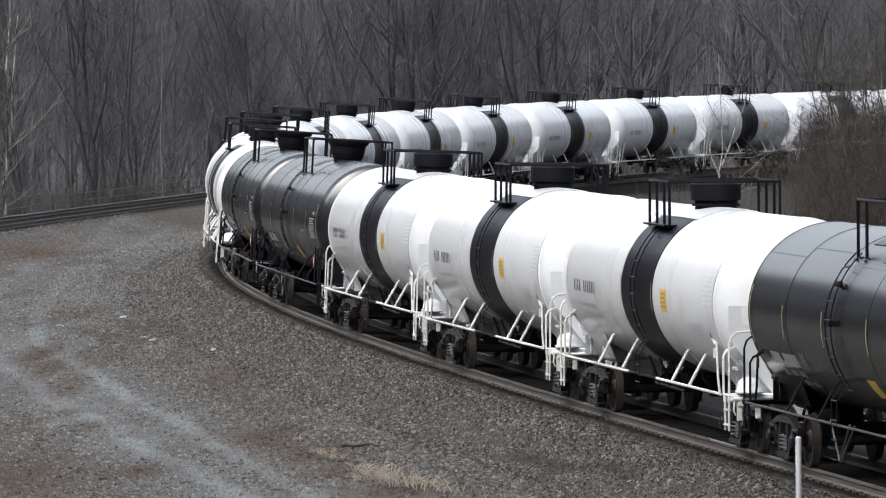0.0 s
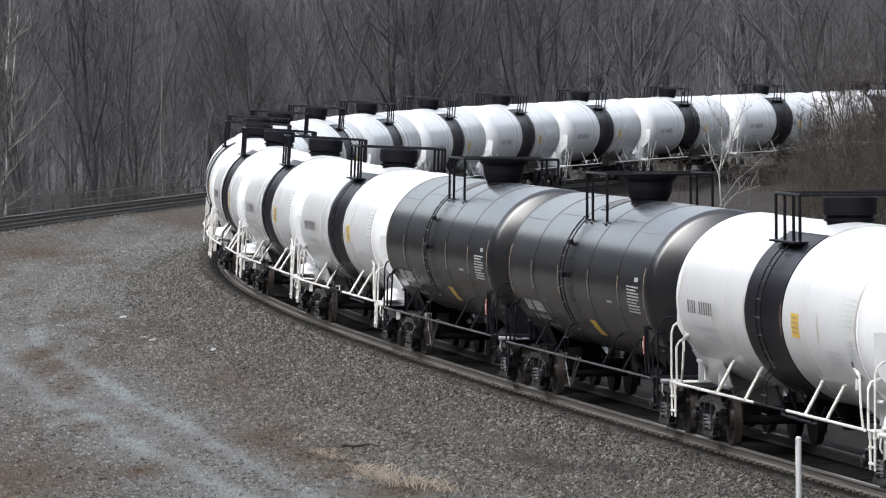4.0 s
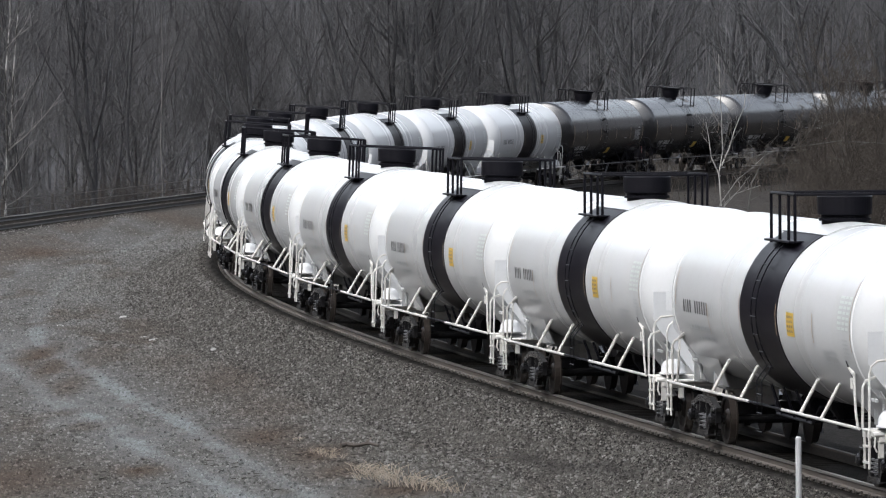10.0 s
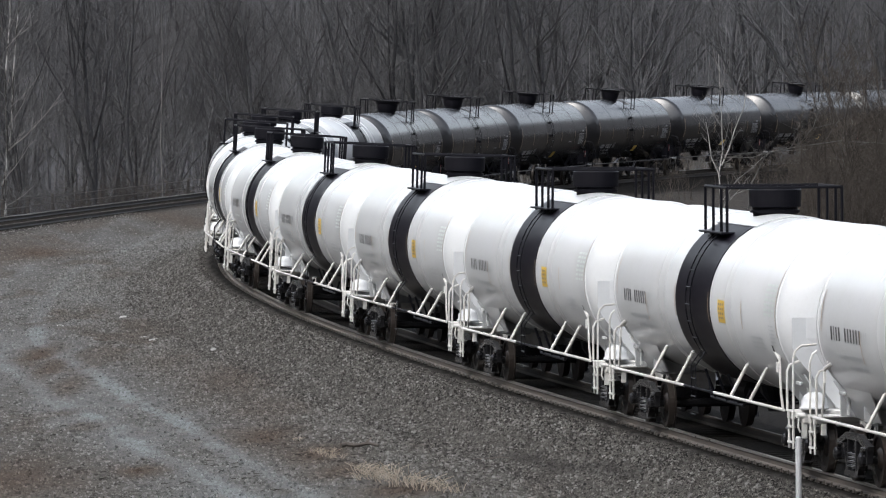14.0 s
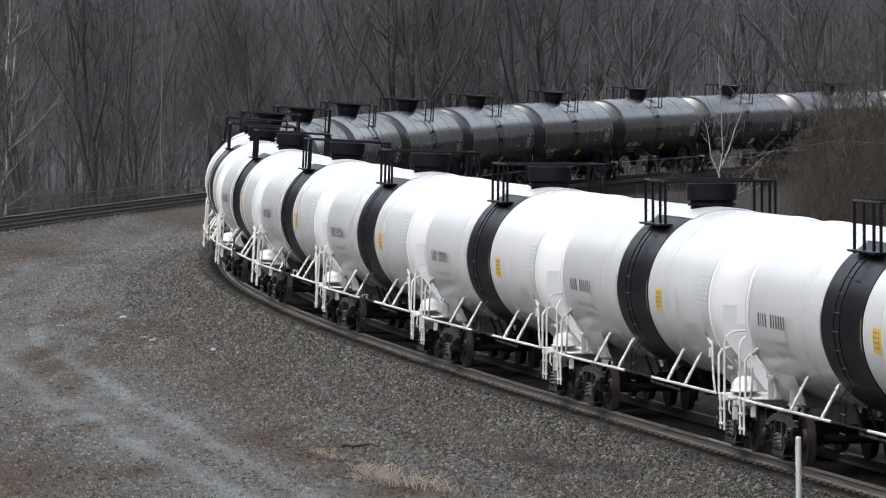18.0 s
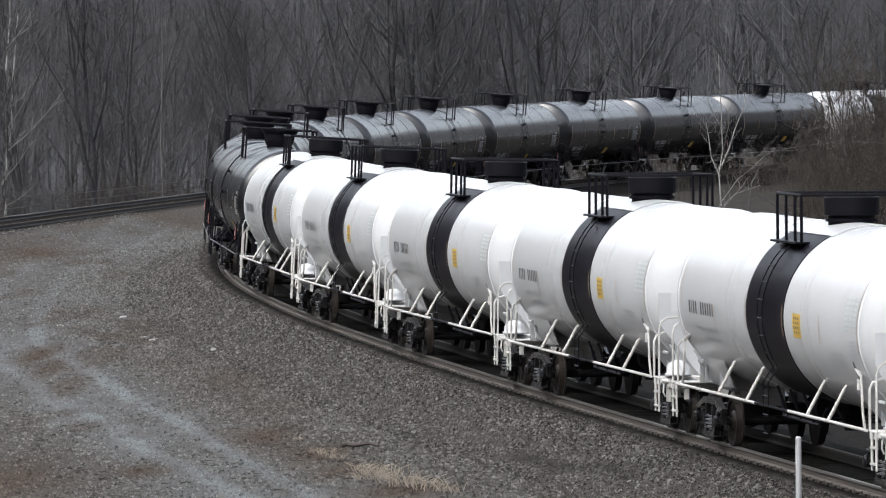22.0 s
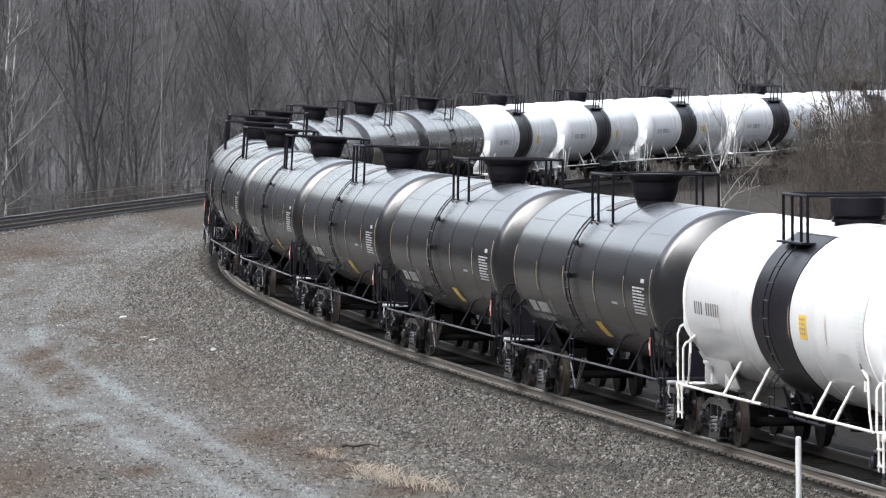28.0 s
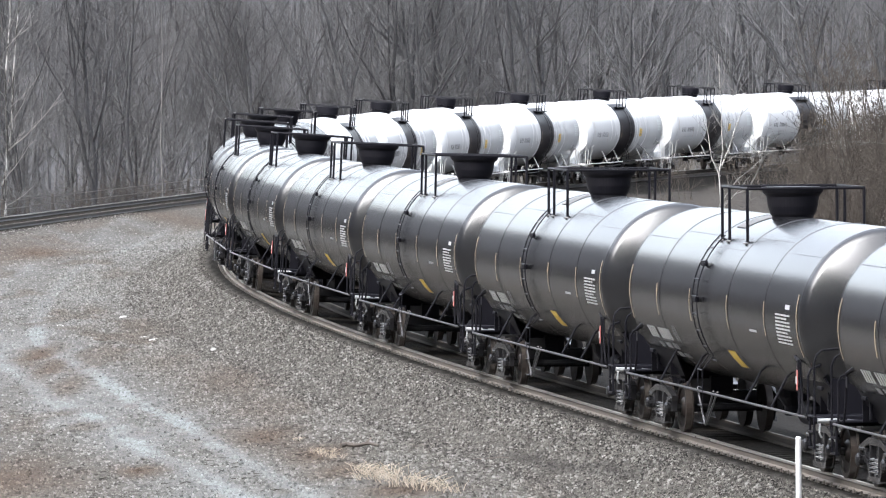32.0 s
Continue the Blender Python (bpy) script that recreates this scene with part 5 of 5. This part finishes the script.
for z in (0.28, 0.62):
    b = B()
    tube(b, [(on_siding(v, 2.7)[0], on_siding(v, 2.7)[1], z - 0.05) for v in np.arange(258, 350, 5.2)], 0.018, 6)
    part("fence_rail", b, "fence", fence)

b = B()
turned(b, [(-1.3, 0), (-1.3, 0.048), (0.93, 0.048), (0.95, 0.03), (0.95, 0)], 12, UPRIGHT)
marker = part("marker_post", b, "post", None)
marker.matrix_basis = pose(5.66, 106.2, 0)
tagged(marker, "thin white marker post beside the track", "post")

# ======================= litter on the yard =======================
def build_tuft(seed, count, spread, height):
    q = random.Random(seed)
    v, f = [], []
    for k in range(count):
        a, rr = q.uniform(0, math.tau), spread * math.sqrt(q.random())
        p0 = Vector((math.cos(a) * rr, math.sin(a) * rr * 2.2, 0))
        d = Vector((q.uniform(-0.9, 0.9), q.uniform(-0.9, 0.9), 1)).normalized() * height * q.uniform(0.4, 1.0)
        limb(v, f, [p0, p0 + d * 0.6, p0 + d + Vector((d.x, d.y, -0.3 * d.z)) * 0.5], 0.006, 0.003, 3)
    return v, f


# dry grass past counting, in clumps
gv, gf = [], []
for k, (x, y, sc) in enumerate(((-2.36, 131.3, 0.7), (-2.17, 129.9, 0.8), (-1.57, 125.7, 0.9), (-1.39, 124.3, 1.1), (-1.24, 125.1, 1.0), (-1.02, 123.5, 1.3), (-0.9, 121.9, 1.2), (-0.69, 120.7, 1.1),
                                (-0.43, 120.1, 1.2), (-0.27, 119.2, 1.0), (-1.43, 122.7, 0.9), (-1.11, 122.3, 1.1), (0.08, 118.7, 0.9), (-2.55, 131.9, 0.5), (-3.0, 135.5, 0.4), (-0.1, 121.5, 0.5))):
    tv, tf = build_tuft(3 + k, 26, 0.30, 0.30)
    z, n0 = ground_at(x, y), len(gv)
    gv += [(x + v.x * sc, y + v.y * sc, z + v.z * sc) for v in tv]
    gf += [tuple(n0 + i for i in f) for f in tf]
tagged(raw_mesh("dry_grass", gv, gf, "straw"), "dry straw-coloured grass in clumps on the gravel", "grass", kind="stuff")


lr = random.Random(140)
lv, lf = [], []
for k in range(1000):
    y = 118 + 89 * lr.random() ** 1.2
    x = lr.uniform(-0.066 * y, 2.5 - 0.055 * (y - 112))
    if float(track_lat(np.array([x]), np.array([y]))[0]) < 3.4 or float(yard_masks(np.array([x]), np.array([y]), np.array([9.0]))[0][0]) > 0.3:
        continue
    a, ln = lr.gauss(0, 0.5), lr.uniform(0.06, 0.30)
    z = ground_at(x, y) + 0.012
    d = Vector((math.cos(a), math.sin(a), 0)) * ln
    limb(lv, lf, [Vector((x, y, z)), Vector((x, y, z + lr.uniform(0, 0.03))) + d * 0.5, Vector((x, y, z)) + d], lr.uniform(0.006, 0.014), 0.004, 3)
tagged(raw_mesh("twig_litter", lv, lf, "litter_twig"), "small dark twigs strewn over the gravel", "litter", kind="stuff")


def build_stick(seed, length, r):
    q = random.Random(seed)
    b = B()
    pts = [Vector((length * (k / 6 - 0.5), q.uniform(-0.08, 0.08), r + q.uniform(0, 0.05))) for k in range(7)]
    tube(b, pts, [r * (1.0 - 0.08 * k) for k in range(7)], 6)
    tube(b, [pts[4], pts[4] + Vector((0.15, 0.1, 0.12))], [r * 0.6, r * 0.2], 5)
    return part("dead_branch", b, "wood", None)


for k, (x, y, ln, r, a) in enumerate(((-1.70, 132.7, 0.75, 0.055, 8), (-6.6, 171.9, 0.6, 0.022, -12), (-5.3, 158.0, 0.5, 0.02, 15), (-9.4, 182.6, 0.4, 0.04, 0), (-3.8, 150.0, 0.5, 0.018, -20), (-10.3, 142.0, 0.9, 0.018, 5), (0.9, 128.5, 0.7, 0.02, -4))):
    st = build_stick(80 + k, ln, r)
    st.matrix_basis = pose(x, y, ground_at(x, y), 0, 0, a)
    tagged(st, "dark dead branch lying on the gravel", "branch", "dead branches on the yard")

for k, (x, y, w, d, h) in enumerate(((-9.6, 198.8, 0.30, 0.9, 0.07), (-8.0, 183.1, 0.24, 0.5, 0.06), (-8.35, 184.4, 0.34, 0.4, 0.05), (-6.1, 175.7, 0.14, 0.25, 0.10), (-10.9, 189.0, 0.2, 0.4, 0.05))):
    q = random.Random(120 + k)
    b = B()
    plate(b, [(-w / 2, 0), (w / 2, 0), (w / 2 * 0.9, h), (w * 0.1, h * 1.15), (-w / 2 * 0.8, h * 0.8)], -d / 2, d / 2)
    bmesh.ops.scale(b, vec=(0.75, 0.6, 0.8), verts=b.verts)
    ob = part("stone_slab", b, "litter", None)
    ob.matrix_basis = pose(x, y, ground_at(x, y) - 0.01, 0, 0, q.uniform(-20, 20))
    tagged(ob, "pale flat stone lying on the gravel", "stone", "pale stones on the yard")

# ======================= ties =======================
tie_bm = B()
box(tie_bm, (0, 0, -0.09), (2.6, 0.23, 0.18), 0.012)
tie_me = bpy.data.meshes.new("tie")
tie_bm.to_mesh(tie_me)
tie_bm.free()
tie_me.materials.append(MAT["tie"])
tr = random.Random(5)
TIE_D = 0.56
far_v, far_f = [], []
for i, s in enumerate(np.arange(-190, 150, TIE_D)):
    x, y, th = on_track(s, shift(s) + tr.uniform(-0.06, 0.06))
    m = Matrix.Translation((float(x), float(y), -0.178 + float(rail_z(s, 0)) - tr.uniform(0, 0.012))) @ Matrix.Rotation(float(th) + tr.uniform(-0.012, 0.012), 4, 'Z') @ Matrix.Rotation(float(lean(s)), 4, 'Y')
    if -14 <= s <= 150:
        t = new("tie", tie_me)
        t.parent = track_main
        t.matrix_basis = m
    else:
        k = len(far_v)
        far_v += [m @ v.co for v in tie_me.vertices]
        far_f += [tuple(k + j for j in p.vertices) for p in tie_me.polygons]
tagged(raw_mesh("tie_row", far_v, far_f, "tie", track_main), kind="stuff")
# tie plates with spikes and anchors beside the rails
CUBE_F = [(0, 1, 3, 2), (4, 6, 7, 5), (0, 4, 5, 1), (2, 3, 7, 6), (0, 2, 6, 4), (1, 5, 7, 3)]


def rail_fittings(name, sizes, mat, label):
    pv, pf = [], []
    for s in np.arange(-60, 150, TIE_D):
        for lat, along, hx, hy, hz in sizes:
            x, y, th = on_track(s + along, lat + shift(s))
            m = Matrix.Translation((float(x), float(y), -0.168 + float(rail_z(s, lat)))) @ Matrix.Rotation(float(th), 4, 'Z')
            k = len(pv)
            pv += [m @ Vector((a * hx, c * hy, e * hz)) for a in (-1, 1) for c in (-1, 1) for e in (0, 1)]
            pf += [tuple(k + j for j in q) for q in CUBE_F]
    tagged(raw_mesh(name, pv, pf, mat, track_main), label, kind="stuff")


rail_fittings("tie_plates", ((0.753, 0.0, 0.19, 0.09, 0.012), (0.753 - 0.112, 0.0, 0.035, 0.06, 0.045)), "rail_dark", "rusty tie plates")
rail_fittings("rail_spikes", ((0.900, -0.07, 0.017, 0.022, 0.055), (0.930, 0.07, 0.017, 0.022, 0.050), (0.940, 0.28, 0.015, 0.020, 0.040)), "spike", "worn spike heads and rail anchors")
far_v, far_f = [], []
for v in np.arange(60, 420, TIE_D):
    x, y, a = on_siding(v, 0)
    m = Matrix.Translation((x, y, -0.112)) @ Matrix.Rotation(a - math.pi / 2, 4, 'Z') @ Matrix.Rotation(-0.09 * (-1), 4, 'Y')
    k = len(far_v)
    far_v += [m @ q.co for q in tie_me.vertices]
    far_f += [tuple(k + j for j in p.vertices) for p in tie_me.polygons]
tagged(raw_mesh("tie_row", far_v, far_f, "tie", track_siding), kind="stuff")

# ======================= loose ballast =======================
STONE = [(-1, 0, -0.5), (0, -0.8, -0.5), (1, 0.1, -0.4), (0, 0.8, -0.5), (-0.55, 0.15, 0.55), (0.5, -0.15, 0.8)]
STONE_F = [(0, 1, 4), (1, 5, 4), (1, 2, 5), (2, 3, 5), (3, 4, 5), (3, 0, 4)]


def scatter(name, count, seed, place, size, mat, masks=False, tail=0.9):
    q = np.random.RandomState(seed)
    px, py = place(q, count)
    pz = ground_height(px, py)
    base = np.array(STONE)
    sc = size * (0.55 + tail * q.rand(count) ** 3)
    v = base[None] * (0.6 + 0.8 * q.rand(count, 6, 1)) * np.stack([sc * (0.8 + 0.7 * q.rand(count)), sc * (0.5 + 0.5 * q.rand(count)), sc * 0.9], -1)[:, None]
    # each stone lies at a slant of its own
    ti = (q.rand(count) - 0.5) * 1.5
    ct, st = np.cos(ti)[:, None], np.sin(ti)[:, None]
    v = np.stack([v[..., 0] * ct - v[..., 2] * st, v[..., 1], v[..., 0] * st + v[..., 2] * ct], -1)
    a = q.rand(count) * math.tau
    c, s = np.cos(a)[:, None], np.sin(a)[:, None]
    vx, vy, vz = v[..., 0] * c - v[..., 1] * s, v[..., 0] * s + v[..., 1] * c, v[..., 2]
    verts = np.stack([vx + px[:, None], vy + py[:, None], vz + (pz + sc * 0.25)[:, None]], -1).reshape(-1, 3)
    faces = (np.arange(count)[:, None, None] * 6 + np.array(STONE_F)[None]).reshape(-1, 3)
    me = bpy.data.meshes.new(name)
    me.vertices.add(len(verts))
    me.vertices.foreach_set("co", verts.ravel())
    me.loops.add(len(faces) * 3)
    me.loops.foreach_set("vertex_index", faces.ravel().astype(np.int32))
    me.polygons.add(len(faces))
    me.polygons.foreach_set("loop_start", np.arange(len(faces)) * 3)
    me.update(calc_edges=True)
    layers = [("oil", 0.8 * oil_stain(px, py))]
    if masks:
        layers += zip(("road", "soil"), yard_masks(px, py, track_lat(px, py)))
    for key, val in layers:
        at = me.attributes.new(key, 'FLOAT', 'POINT')
        at.data.foreach_set("value", np.repeat(np.clip(val, 0, 1), 6).astype(np.float32))
    me.materials.append(MAT[mat])
    return new(name, me)


def near_shoulder(q, n):
    s = 150 - 190 * q.rand(n) ** 1.25
    x, y, _ = on_track(s, shift(s) + 1.38 + np.minimum(q.rand(n) * 2.7, 9) + np.where(q.rand(n) < 0.22, q.exponential(1.0, n), 0))
    return x, y


def yard(q, n):
    y = 108 + 190 * q.rand(n) ** 1.3
    x = -0.068 * y + (0.068 * y + 5.5) * q.rand(n)
    lat = track_lat(x, y)
    x = np.where(lat < 1.8, x - (1.8 - lat) - 5.0 * q.rand(n), x)
    return x, y


tagged(scatter("ballast", 190000, 1, near_shoulder, 0.0235, "ballast_stone"), "loose grey-brown track ballast stones", "ballast", kind="stuff")
tagged(scatter("gravel", 150000, 2, yard, 0.020, "yard_stone", True, 1.9), "loose gravel stones on the yard", "gravel", kind="stuff")


# ======================= movement =======================
def motions():
    times = [0.5 * k for k in range(65)]
    for n, car in CARS.items():
        walk(car, [(t, car_pose(n, t)) for t in times])
    # wheels roll on the rails
    fts = [k / FPS for k in range(0, 961)]
    lead = {}
    for car in CARS.values():
        for truck in [c for c in car.children if c.name.split(".")[0] == "truck"]:
            for ws in [c for c in truck.children if c.name.split(".")[0] == "wheelset"]:
                key = round(ws.location.x, 2)
                if key not in lead:
                    walk(ws, [(t, pose(key, 0, 0.457) @ Matrix.Rotation(float(travel(t)) / 0.457, 4, 'Y')) for t in fts])
                    lead[key] = ws
                else:
                    ws.rotation_mode = 'QUATERNION'
                    keys = ws.animation_data_create()
                    keys.action = lead[key].animation_data.action
                    keys.action_slot = lead[key].animation_data.action_slot


motions()
